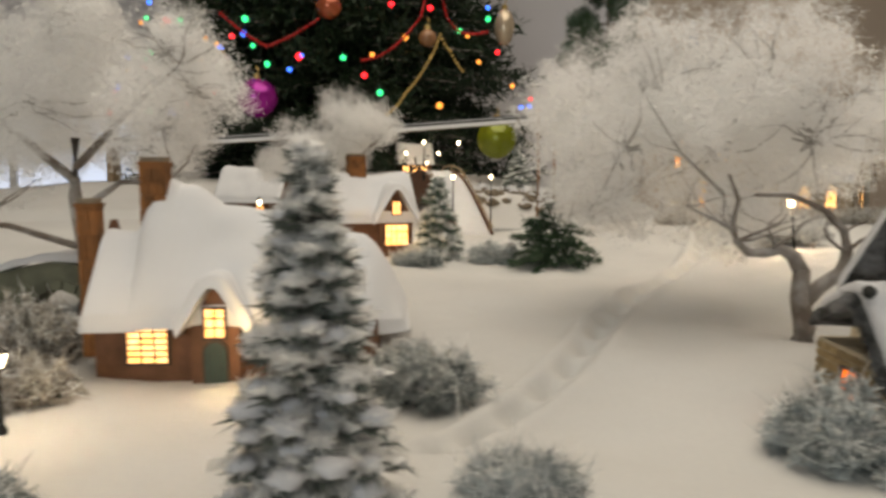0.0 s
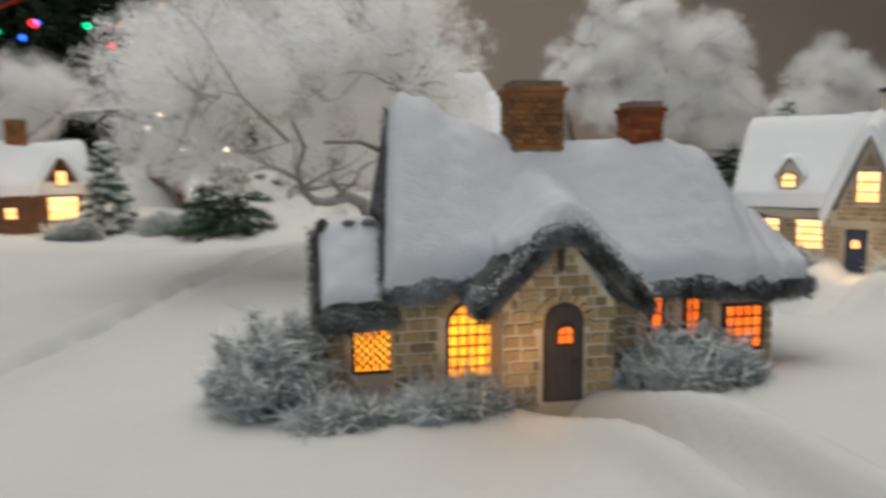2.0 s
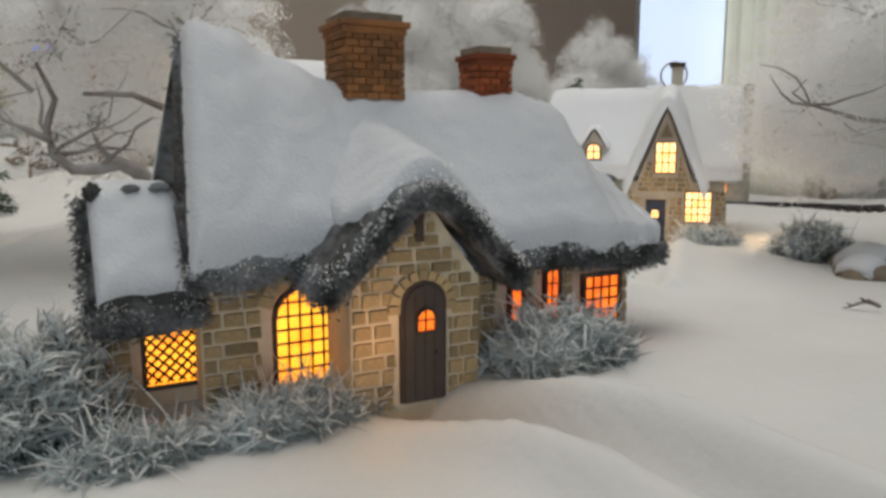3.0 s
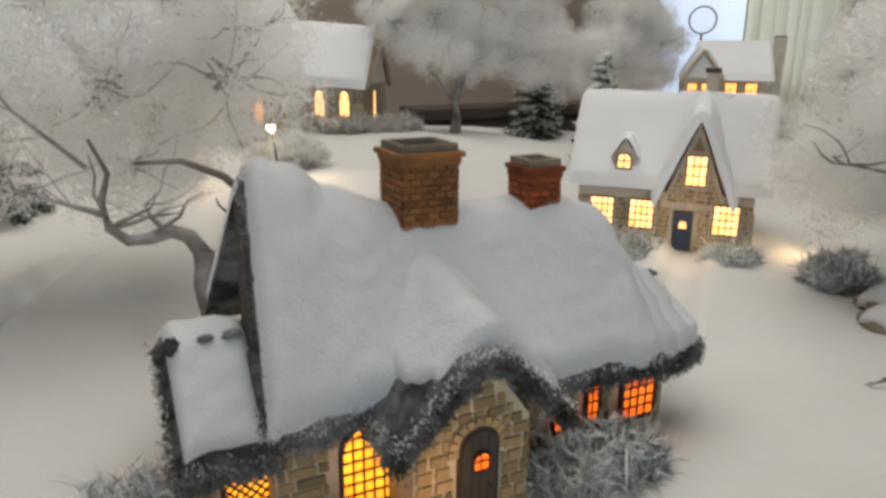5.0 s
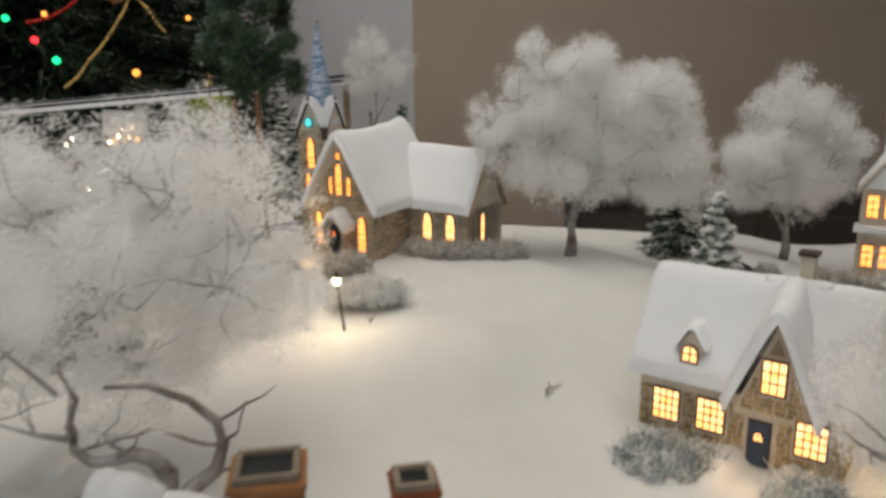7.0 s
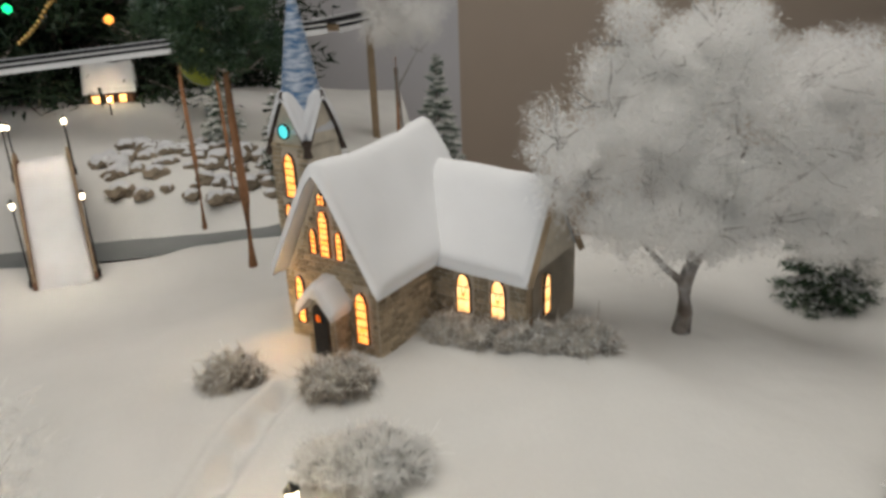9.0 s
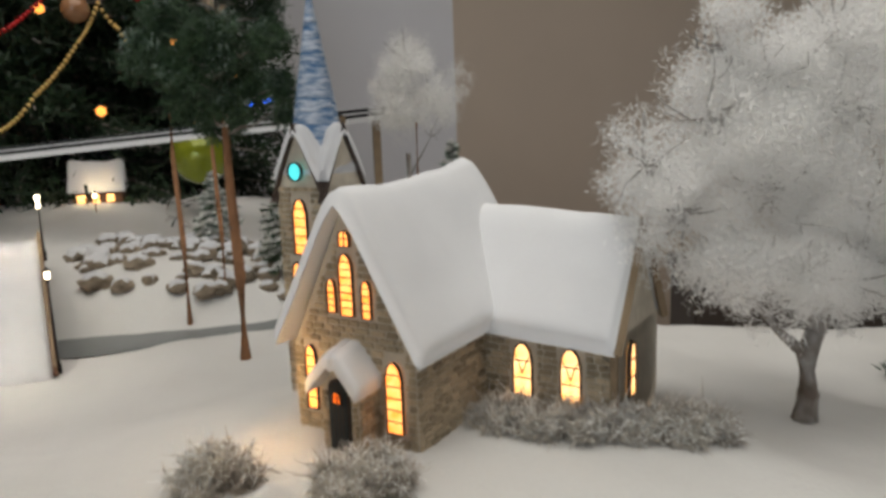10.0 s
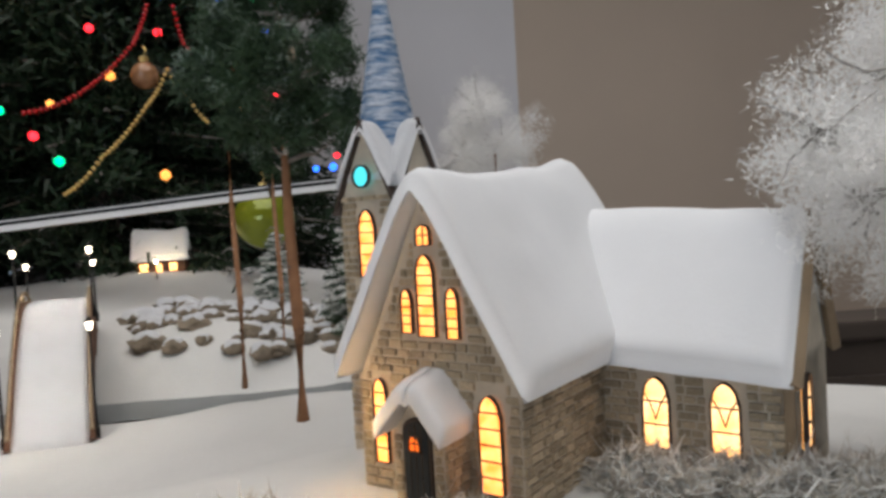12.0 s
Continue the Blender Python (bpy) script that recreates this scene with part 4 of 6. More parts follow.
    stone_face(t, GREY_STONES, -2 * R, 0, 0.0, 1.26, 0, 0.07, 0.036, lambda x, z: True, turn=-90, ox=X - R, oy=Y - R, seed=27, most=100)
    for k in range(4):
        bm = prism(bmesh.new(), [(-R, 1.24), (R, 1.24), (0, 1.60)], -R, -R + 0.12)
        bm.transform(Matrix.Translation((X, Y, 0)) @ Matrix.Rotation(k * math.pi / 2, 4, "Z"))
        part("tower_gable", bm, CMORTAR, c)
        for s in (-1, 1):
            bm = prism(bmesh.new(), [(s * (R + 0.025), 1.17), (0, 1.615), (0, 1.645), (s * (R + 0.038), 1.175)], -R - 0.03, -R + 0.02)
            bm.transform(Matrix.Translation((X, Y, 0)) @ Matrix.Rotation(k * math.pi / 2, 4, "Z"))
            part("bargeboard", bm, TIMBER, c)
    for k in (0, 1):
        gab = [(k2 * (R + 0.035), -R + 0.015, 1.30, 0, 1.615, R - 0.015, 1.30) for k2 in (-1, 0, 1)]
        vs, fs = pillow(saddle(gab, 0.03), 30, 40, 0.06, 0.05, 0.016, 9, 0.0, 2.0 + k)
        vs = [(x + X, y + Y, z) if k == 0 else (-y + X, x + Y, z) for x, y, z in vs]
        mesh_part("tower_snow", (vs, fs), SNOW, roof, "rough crusted snow")
    lit_window(c, X, Y - R - 0.012, 0.86, 0.10, 0.33, "point", 2, 6, WARM, TIMBER, 0.006, 0.006)
    lit_window(c, X - 0.05, Y - R - 0.012, 0.60, 0.07, 0.20, "point", 1, 4, WARM, TIMBER, 0.006, 0.006)
    lit_window(c, X, Y - R - 0.030, 1.31, 0.10, 0.10, "circle", 1, 1, CYAN, TIMBER, 0.007, 0.008)
    # steeple: a slender cone with shingle rows and a knob
    prof = []
    for k in range(37):
        z = 1.50 + 0.92 * k / 36
        r = 0.165 * (1 - k / 37.5)
        prof += [(r + 0.006, z), (r - 0.002, z + 0.012)]
    part("steeple", lathe(bmesh.new(), prof, X, Y, 20), SPIRE, c, "blue shingled steeple streaked with snow", True)
    part("knob", ball(bmesh.new(), X, Y, 2.44, 0.022, 2), WOODGREY, c)


church()


def small_house(name, x, y, z, turn, w, d, wall_h, ridge_h, wall, wins, label, chim=None, door=None, gable=None, pane=None, snow=0.07, ridge=None):
    h = thing(name, x, y, z, turn, label, "model house")
    part("wall", prism(bmesh.new(), [(-w / 2, -0.15), (w / 2, -0.15), (w / 2, wall_h), (-w / 2, wall_h)], 0, d), wall, h)
    for s in (-1, 1):
        if ridge and s > 0:
            continue
        e = part("end_wall", prism(bmesh.new(), [(0, wall_h - 0.01), (d, wall_h - 0.01), (d / 2, ridge_h - 0.02)], -0.04, 0), wall, h)
        e.matrix_local = pose(s * w / 2 * U - (0.04 * U if s < 0 else 0), 0, 0, 0, 0, 90)
    roof = new("roof")
    roof.parent = h
    o = 0.07
    st = [(-w / 2 - o, -o, wall_h - 0.05, d / 2, ridge_h + 0.03, d + o, wall_h - 0.05), (-w / 6, -o, wall_h - 0.05, d / 2, ridge_h, d + o, wall_h - 0.05), (w / 6, -o, wall_h - 0.05, d / 2, ridge_h - 0.01, d + o, wall_h - 0.05), (w / 2 + o, -o, wall_h - 0.05, d / 2, ridge_h + 0.02, d + o, wall_h - 0.05)]
    st = ridge or st
    mesh_part("snow", pillow(saddle(st, 0.05), 60, 36, snow, 0.06, 0.012, 5, 0.0, x), FELT, roof, "rounded snow layer")
    if gable:
        gx, gw, gz = gable
        part("gable_wall", prism(bmesh.new(), [(gx - gw / 2, -0.1), (gx + gw / 2, -0.1), (gx + gw / 2, wall_h), (gx, gz - 0.03), (gx - gw / 2, wall_h)], -0.06, d / 2), wall, h)
        cg = [(-0.14, gx - gw / 2 - 0.06, wall_h - 0.06, gx, gz, gx + gw / 2 + 0.06, wall_h - 0.06), (0.0, gx - gw / 2 - 0.06, wall_h - 0.06, gx, gz, gx + gw / 2 + 0.06, wall_h - 0.06), (d * 0.45, gx - gw / 2, wall_h, gx, gz, gx + gw / 2, wall_h)]
        mesh_part("snow", pillow(saddle(cg, 0.04), 24, 30, snow, 0.06, 0.01, 5, 0.0, 1.0, True), FELT, roof)
    for wx, wy, wz, ww, wh, nx, nz in wins:
        lit_window(h, wx, wy, wz, ww, wh, "rect", nx, nz, pane or YELLOW, TIMBER, 0.007, 0.011)
    if door:
        arched_door(h, door[0], door[1], 0.0, door[2], door[3], GREENDOOR, None)
    for cx, cy, cz0, cz1, cw in chim or ():
        chimney(h, cx, cy, cz0, cz1, cw, cw, BRICK if wall is not CMORTAR else CMORTAR, 6, 0.012)
    return h


small_house("brown_cottage", -1.30, 3.48, 0.04, 5, 1.5, 0.75, 0.34, 0.88, BROWNWALL,
            [(-0.47, -0.012, 0.12, 0.21, 0.20, 3, 6), (0.29, -0.012, 0.12, 0.17, 0.19, 2, 5), (-0.10, -0.075, 0.27, 0.10, 0.15, 2, 3)],
            "brown cottage with deep snow roof and bright yellow windows", [(-0.50, 0.30, 0.7, 1.20, 0.13), (-0.85, 0.25, 0.1, 0.97, 0.10)], (-0.10, -0.068, 0.11, 0.24), (-0.10, 0.25, 0.58),
            ridge=[(-0.80, -0.09, 0.30, 0.3, 0.80, 0.85, 0.3), (-0.62, -0.09, 0.30, 0.33, 0.78, 0.85, 0.3), (-0.55, -0.08, 0.30, 0.34, 0.80, 0.85, 0.3), (-0.47, -0.06, 0.31, 0.36, 1.10, 0.85, 0.3), (-0.36, -0.06, 0.31, 0.37, 1.05, 0.85, 0.3), (-0.12, -0.06, 0.33, 0.38, 0.92, 0.85, 0.3), (0.35, -0.08, 0.30, 0.40, 0.84, 0.85, 0.3), (0.62, -0.05, 0.26, 0.42, 0.76, 0.85, 0.28), (0.92, 0.15, 0.24, 0.45, 0.33, 0.80, 0.24)])
small_house("far_cottage", -1.15, 7.13, 0.28, 22, 1.05, 0.62, 0.42, 0.86, BROWNWALL,
            [(0.33, -0.075, 0.14, 0.24, 0.21, 4, 3), (0.33, -0.075, 0.46, 0.08, 0.13, 2, 2), (-0.10, -0.012, 0.16, 0.08, 0.10, 2, 2), (-0.30, -0.012, 0.14, 0.09, 0.2, 2, 3), (-0.46, -0.012, 0.14, 0.06, 0.2, 1, 3)],
            "small brown brick cottage with snow roof and yellow windows", [(0.0, 0.32, 0.75, 1.07, 0.17)], None, (0.33, 0.36, 0.76))
small_house("distant_cottage", -1.33, 17.0, 1.12, 12, 0.74, 0.6, 0.28, 0.72, BROWNWALL,
            [(-0.24, -0.012, 0.07, 0.13, 0.12, 2, 2), (-0.02, -0.012, 0.05, 0.10, 0.14, 2, 2), (0.20, -0.012, 0.07, 0.11, 0.12, 2, 2)], "far small cottage with snow roof and glowing windows", pane=BRIGHT)
small_house("distant_cottage", -3.3, 10.2, 0.42, -8, 0.9, 0.6, 0.35, 0.8, BROWNWALL,
            [(-0.25, -0.012, 0.1, 0.10, 0.16, 2, 2), (0.2, -0.012, 0.1, 0.10, 0.16, 2, 2)], "far brown cottage with glowing windows among frosted trees", pane=WARM)


def manor():
    h = thing("tall_house", 9.6, 8.2, 0.0, -42, "tall tan stone house with gabled wing, snow roof and lit windows", "model house")
    part("wall", box(bmesh.new(), -0.42, 0.78, 0, 1.0, -0.5, 1.10), CMORTAR, h)
    part("wing_wall", box(bmesh.new(), -0.42, 0.08, -0.16, 0.05, -0.5, 1.10), CMORTAR, h)
    part("end_gable", prism(bmesh.new(), [(0, 1.08), (1.0, 1.08), (0.5, 1.56)], 0, 0.03), CMORTAR, h).matrix_local = pose(0.75 * U, 0, 0, 0, 0, 90)
    part("string_course", box(bmesh.new(), -0.47, 0.92, -0.32, 0.0, 0.56, 0.64, 0.02), FELT, h, "snowy ledge")
    roof = new("roof")
    roof.parent = h
    st = [(-0.25, -0.07, 1.06, 0.5, 1.58, 1.07, 1.06), (0.3, -0.07, 1.06, 0.5, 1.58, 1.07, 1.06), (0.80, -0.07, 1.06, 0.5, 1.58, 1.07, 1.06)]
    mesh_part("snow", pillow(saddle(st, 0.03), 30, 30, 0.06, 0.05, 0.008, 5, 0.0), FELT, roof)
    cg = [(-0.20, -0.47, 1.06, -0.17, 1.48, 0.13, 1.06), (0.1, -0.47, 1.06, -0.17, 1.49, 0.13, 1.06), (0.5, -0.40, 1.15, -0.17, 1.52, 0.06, 1.15)]
    mesh_part("snow", pillow(saddle(cg, 0.02), 20, 30, 0.05, 0.04, 0.008, 5, 0.0, 2.0, True), FELT, roof)
    part("gable_snow", prism(bmesh.new(), [(-0.40, 1.09), (0.06, 1.09), (-0.17, 1.42)], -0.20, 0.1), FELT, h, "snowy gable face")
    for x in (-0.47, 0.13):
        part("bargeboard", tube(bmesh.new(), [(x, -0.23, 1.05), ((x - 0.17) / 2, -0.23, 1.27), (-0.17, -0.23, 1.47)], [0.030, 0.028, 0.028], 4), CMORTAR, h, "tan gable board")
    for z in (0.12, 0.74):
        for x in (-0.29, -0.10):
            lit_window(h, x, -0.175, z, 0.12, 0.27, "rect", 2, 3, WARM, WOODGREY, 0.008, 0.012)
        for x in (0.24, 0.51):
            lit_window(h, x, -0.015, z, 0.15, 0.28, "rect", 2, 3, WARM, WOODGREY, 0.008, 0.012)
    chimney(h, 0.86, 0.30, -0.4, 1.66, 0.13, 0.2, CMORTAR, 6, 0.012)


def wire_ring(x, y, z):
    r = thing("wire_ring", x, y, z, -42, "thin grey wire ring on a slim post behind the tall house", "ornament")
    part("ring", tube(bmesh.new(), [(0.20 * math.cos(k * math.tau / 32), 0, 1.9 + 0.20 * math.sin(k * math.tau / 32)) for k in range(33)], [0.016] * 33, 6), WOODGREY, r, smooth=True)
    part("post", tube(bmesh.new(), [(0, 0, -0.3), (0, 0, 0.7), (0, 0, 1.69)], [0.03, 0.025, 0.02], 8), WOODGREY, r)


wire_ring(10.25, 9.15, 0.0)
manor()

# ---- trees and shrubs ----


def crown_np(lobes, clumps, per, length, width, spread, split=7):
    """Fine slips in lumpy clumps: each lobe is broken into smaller, uneven ones with gaps between."""
    P, D = [], []
    vol = np.array([r ** 2 for _, _, _, r in lobes])
    for (cx, cy, cz, r), share in zip(lobes, vol / vol.sum()):
        for _ in range(split):
            o = unit(rng.normal(size=3)) * r * rng.uniform(0.35, 0.85)
            q = r * rng.uniform(0.30, 0.55)
            n = max(3, int(clumps * share / split))
            d = unit(rng.normal(size=(n, 3)))
            c = np.array((cx, cy, cz)) + o * np.array((1, 1, 0.85)) + d * (q * rng.uniform(0.1, 1.0, n) ** 0.45)[:, None]
            c = c + rng.normal(size=(n, 3)) * q * 0.20
            p = np.repeat(c, per, 0) + rng.normal(size=(n * per, 3)) * spread
            P.append(p)
            D.append(unit(np.repeat(d, per, 0) * 0.5 + rng.normal(size=(n * per, 3))))
    return strands(np.concatenate(P), np.concatenate(D), length, width)


def frosted_tree(x, y, z, trunk_pts, radii, limbs, lobes, clumps, label, group="frosted trees", per=24, length=0.050, width=0.0032, spread=0.04):
    t = thing("frosted_tree", x, y, z, 0, label, "tree", group)
    part("trunk", tube(bmesh.new(), trunk_pts, radii, 8), BARK, t, "dark trunk dusted with frost", True)
    r = random.Random(int(x * 50 + y * 7))
    for pts, r0 in limbs:
        bm = tube(bmesh.new(), pts, [r0 * (1 - 0.8 * i / (len(pts) - 1)) for i in range(len(pts))], 6)
        for _ in range(4):
            i = r.randrange(1, len(pts))
            p = Vector(pts[i])
            q = [p]
            d = Vector((r.uniform(-1, 1), r.uniform(-1, 1), r.uniform(0, 1))).normalized()
            for k in range(4):
                d = (d + Vector((r.uniform(-.6, .6), r.uniform(-.6, .6), r.uniform(-.4, .5)))).normalized()
                q.append(q[-1] + d * 0.09)
            tube(bm, q, [r0 * 0.26, r0 * 0.22, r0 * 0.18, r0 * 0.12, r0 * 0.06], 4)
        part("limb", bm, BARK if r0 > 0.022 else TWIG, t, smooth=True)
    for cx, cy, cz, rr in lobes:
        # inner twigs that lead into each lobe
        bm = bmesh.new()
        for _ in range(10):
            d = Vector((r.uniform(-1, 1), r.uniform(-1, 1), r.uniform(-0.6, 1))).normalized()
            q = [Vector((cx, cy, cz)) - d * 0.2 * rr]
            for k in range(5):
                d = (d + Vector((r.uniform(-.5, .5), r.uniform(-.5, .5), r.uniform(-.4, .5)))).normalized()
                q.append(q[-1] + d * rr * 0.2)
            tube(bm, q, [0.008, 0.007, 0.006, 0.005, 0.003, 0.0015], 4)
        part("branch", bm, TWIG, t)
    v, f = crown_np(lobes, clumps, per, length, width, spread)
    link_mesh("crown", v, f, FROST, t, "white fluffy frosted twigs", kind="")
    return t


def wander(p, q, n, amount, seed):
    r = random.Random(seed)
    p, q = Vector(p), Vector(q)
    return [p.lerp(q, i / n) + (Vector((r.uniform(-1, 1), r.uniform(-1, 1), r.uniform(-1, 1))) * amount if 0 < i < n else Vector()) for i in range(n + 1)]


# the big gnarled tree between the cottages
frosted_tree(1.85, 3.88, 0.15, [(0, 0, 0), (0.02, 0.0, 0.14), (-0.01, 0.02, 0.32), (0.0, 0.03, 0.48)], [0.085, 0.06, 0.052, 0.05],
             [([(0, 0.03, 0.46), (-0.06, 0.02, 0.56), (-0.14, 0, 0.60), (-0.23, 0, 0.575), (-0.32, 0, 0.575), (-0.39, 0.0, 0.64), (-0.41, 0.02, 0.75), (-0.37, 0.05, 0.87), (-0.43, 0.05, 1.02)], 0.044),
              ([(0.0, 0.03, 0.26), (0.10, 0.02, 0.38), (0.22, 0.03, 0.46), (0.26, 0.05, 0.58), (0.24, 0.06, 0.70), (0.12, 0.06, 0.82), (-0.06, 0.08, 0.90), (-0.26, 0.1, 0.90)], 0.048),
              ([(-0.40, 0, 0.70), (-0.52, -0.05, 0.76), (-0.70, -0.05, 0.84)], 0.018), ([(-0.16, 0.0, 0.60), (-0.22, -0.04, 0.68), (-0.24, -0.05, 0.74)], 0.016),
              ([(-0.45, 0.05, 0.9), (-0.7, 0.1, 1.15), (-0.9, 0.2, 1.5)], 0.012)],
             [(-0.95, 0.45, 1.15, 0.55), (-0.35, 0.6, 1.20, 0.65), (0.25, 0.55, 1.25, 0.55), (-0.65, 0.7, 1.58, 0.58), (0.0, 0.7, 1.62, 0.58), (0.38, 0.65, 1.45, 0.45), (-1.1, 0.9, 1.5, 0.5), (-0.4, 1.1, 1.35, 0.6), (0.1, 1.0, 0.95, 0.4), (-0.3, 0.9, 1.75, 0.45), (-0.75, 0.9, 1.75, 0.42), (-1.0, 0.6, 0.85, 0.35), (-0.2, 0.6, 0.80, 0.35)],
             6200, "gnarled tree with a wide frosted white crown beside the track", per=24, length=0.045, spread=0.03)
# tree behind the brown cottage
frosted_tree(-2.75, 4.6, 0.10, [(0, 0, 0), (0.03, 0, 0.5), (-0.02, 0, 0.9), (0.0, 0, 1.3)], [0.07, 0.05, 0.045, 0.03],
             [([(0, 0, 0.55), (-0.3, -0.3, 0.72), (-0.6, -0.6, 0.78), (0.0, -1.0, 0.82)], 0.03), ([(0, 0, 0.8), (0.35, -0.1, 1.0), (0.7, -0.15, 1.0)], 0.03), ([(0, 0, 1.0), (-0.5, 0, 1.4), (-0.9, 0.1, 1.6)], 0.035), ([(0, 0, 1.1), (0.4, 0, 1.5), (0.7, 0.1, 1.8)], 0.03)],
             [(-0.3, 0.1, 1.5, 0.6), (0.45, 0.1, 1.35, 0.5), (0.55, 0.2, 1.9, 0.5), (-0.2, 0.2, 2.1, 0.6), (-1.0, 0.1, 1.6, 0.6), (-1.4, 0.1, 1.0, 0.5), (0.75, 0.2, 1.65, 0.35)],
             4200, "tall frosted white tree behind the brown cottage")
# tree on the rise beside the church
frosted_tree(5.30, 7.94, 0.50, [(0, 0, 0), (0.02, 0, 0.2), (0.0, 0, 0.42), (0.04, 0, 0.55)], [0.075, 0.06, 0.055, 0.05],
             [([(0, 0, 0.42), (-0.15, 0, 0.55), (-0.32, 0, 0.75), (-0.38, 0, 0.85)], 0.035), ([(0.03, 0, 0.5), (0.15, 0, 0.75), (0.3, 0, 0.95), (0.32, 0, 1.2)], 0.04), ([(0.04, 0, 0.55), (0.0, 0, 0.9), (-0.1, 0.05, 1.3)], 0.035), ([(0.1, 0, 0.7), (0.5, -0.1, 1.05), (0.9, -0.1, 1.3)], 0.025)],
             [(-0.92, 0, 1.50, 0.34), (-0.75, 0, 1.22, 0.34), (-0.58, 0, 1.70, 0.44), (-0.2, 0.1, 1.30, 0.52), (-0.2, 0.1, 1.90, 0.50), (0.3, 0.1, 1.20, 0.50), (0.3, 0.1, 1.75, 0.52), (0.75, 0, 1.30, 0.50), (0.75, 0, 1.78, 0.45), (1.15, 0.05, 1.2, 0.42),
              (-0.42, -0.1, 0.98, 0.32), (0.15, -0.1, 0.84, 0.30), (0.6, 0, 0.85, 0.36), (0.1, 0, 2.12, 0.40), (1.15, 0.1, 1.6, 0.38), (-0.5, 0.1, 2.05, 0.34), (-0.62, -0.15, 0.98, 0.26), (-0.15, -0.2, 0.92, 0.26), (1.0, -0.1, 0.74, 0.34), (1.35, 0.0, 0.95, 0.36), (1.35, -0.1, 0.60, 0.26)],
             9800, "frosted white tree on the rise beside the church", length=0.042, spread=0.032)
frosted_tree(8.4, 8.7, -0.05, [(0, 0, 0), (0.06, 0, 0.35), (0.02, 0, 0.6), (0.06, 0, 0.8)], [0.07, 0.055, 0.045, 0.04],
             [([(0.02, 0, 0.55), (-0.2, 0, 0.9), (-0.35, 0, 1.2)], 0.03), ([(0.05, 0, 0.7), (0.3, 0, 1.0), (0.45, 0, 1.3)], 0.03)],
             [(-0.55, 0, 1.2, 0.48), (0.15, 0.1, 1.3, 0.56), (0.50, 0, 1.20, 0.44), (-0.15, 0.1, 1.80, 0.50), (0.30, 0.1, 1.90, 0.46), (0.10, 0.1, 2.20, 0.40), (-0.70, 0, 1.55, 0.42), (0.62, 0, 1.60, 0.40)], 5600, "slender frosted white tree by the far edge")
frosted_tree(-1.7, 8.6, 0.35, [(0, 0, 0), (0.03, 0, 0.5), (0.0, 0, 0.9)], [0.09, 0.07, 0.05],
             [([(0, 0, 0.7), (-0.4, 0, 1.0), (-0.7, 0, 1.1)], 0.03), ([(0, 0, 0.8), (0.4, 0, 1.1), (0.6, 0, 1.3)], 0.03)],
             [(-0.6, 0, 1.05, 0.4), (0, 0, 1.25, 0.48), (0.45, 0, 1.3, 0.42), (0.2, 0, 1.65, 0.38), (-0.3, 0, 0.95, 0.35)], 2400, "frosted greyish tree behind the far cottage")
frosted_tree(3.6, 13.6, 0.3, [(0, 0, 0), (0.02, 0, 0.8), (0.0, 0, 1.6)], [0.05, 0.045, 0.03], [([(0, 0, 1.3), (0.3, 0, 1.8)], 0.02)],
             [(-0.2, 0, 2.2, 0.5), (0.3, 0, 2.3, 0.5), (0.05, 0, 2.75, 0.45)], 1200, "thin frosted white tree near the room wall")
# tree beside the camera's way, only its twigs and haze of frost reach into view
frosted_tree(5.9, 2.6, 0.10, [(0, 0, 0), (0.02, 0.02, 0.4), (0, 0, 0.8), (0.03, 0, 1.1)], [0.09, 0.07, 0.06, 0.05],
             [([(0, 0, 0.7), (-0.4, 0.05, 0.85), (-0.8, 0.1, 0.85), (-1.15, 0.15, 0.92)], 0.03), ([(0, 0, 0.9), (-0.4, -0.2, 1.1), (-0.8, -0.3, 1.2)], 0.03), ([(0, 0, 0.5), (-0.5, -0.3, 0.45), (-0.9, -0.5, 0.4)], 0.022), ([(0, 0, 1.0), (0.4, 0, 1.4), (0.7, 0.1, 1.7)], 0.03)],
             [(-0.72, 0.38, 1.02, 0.42), (-0.55, 0.25, 1.45, 0.5), (-0.2, 0.3, 1.15, 0.5), (0.1, 0.1, 1.5, 0.6), (0.5, 0.0, 1.2, 0.5), (0.1, 0.6, 0.8, 0.45), (-0.3, -0.1, 1.75, 0.5), (0.4, 0.5, 1.8, 0.5), (-0.85, 0.1, 1.35, 0.32), (-0.45, 0.5, 0.75, 0.38)], 6600, "frosted white tree with bare dark twigs at the edge")


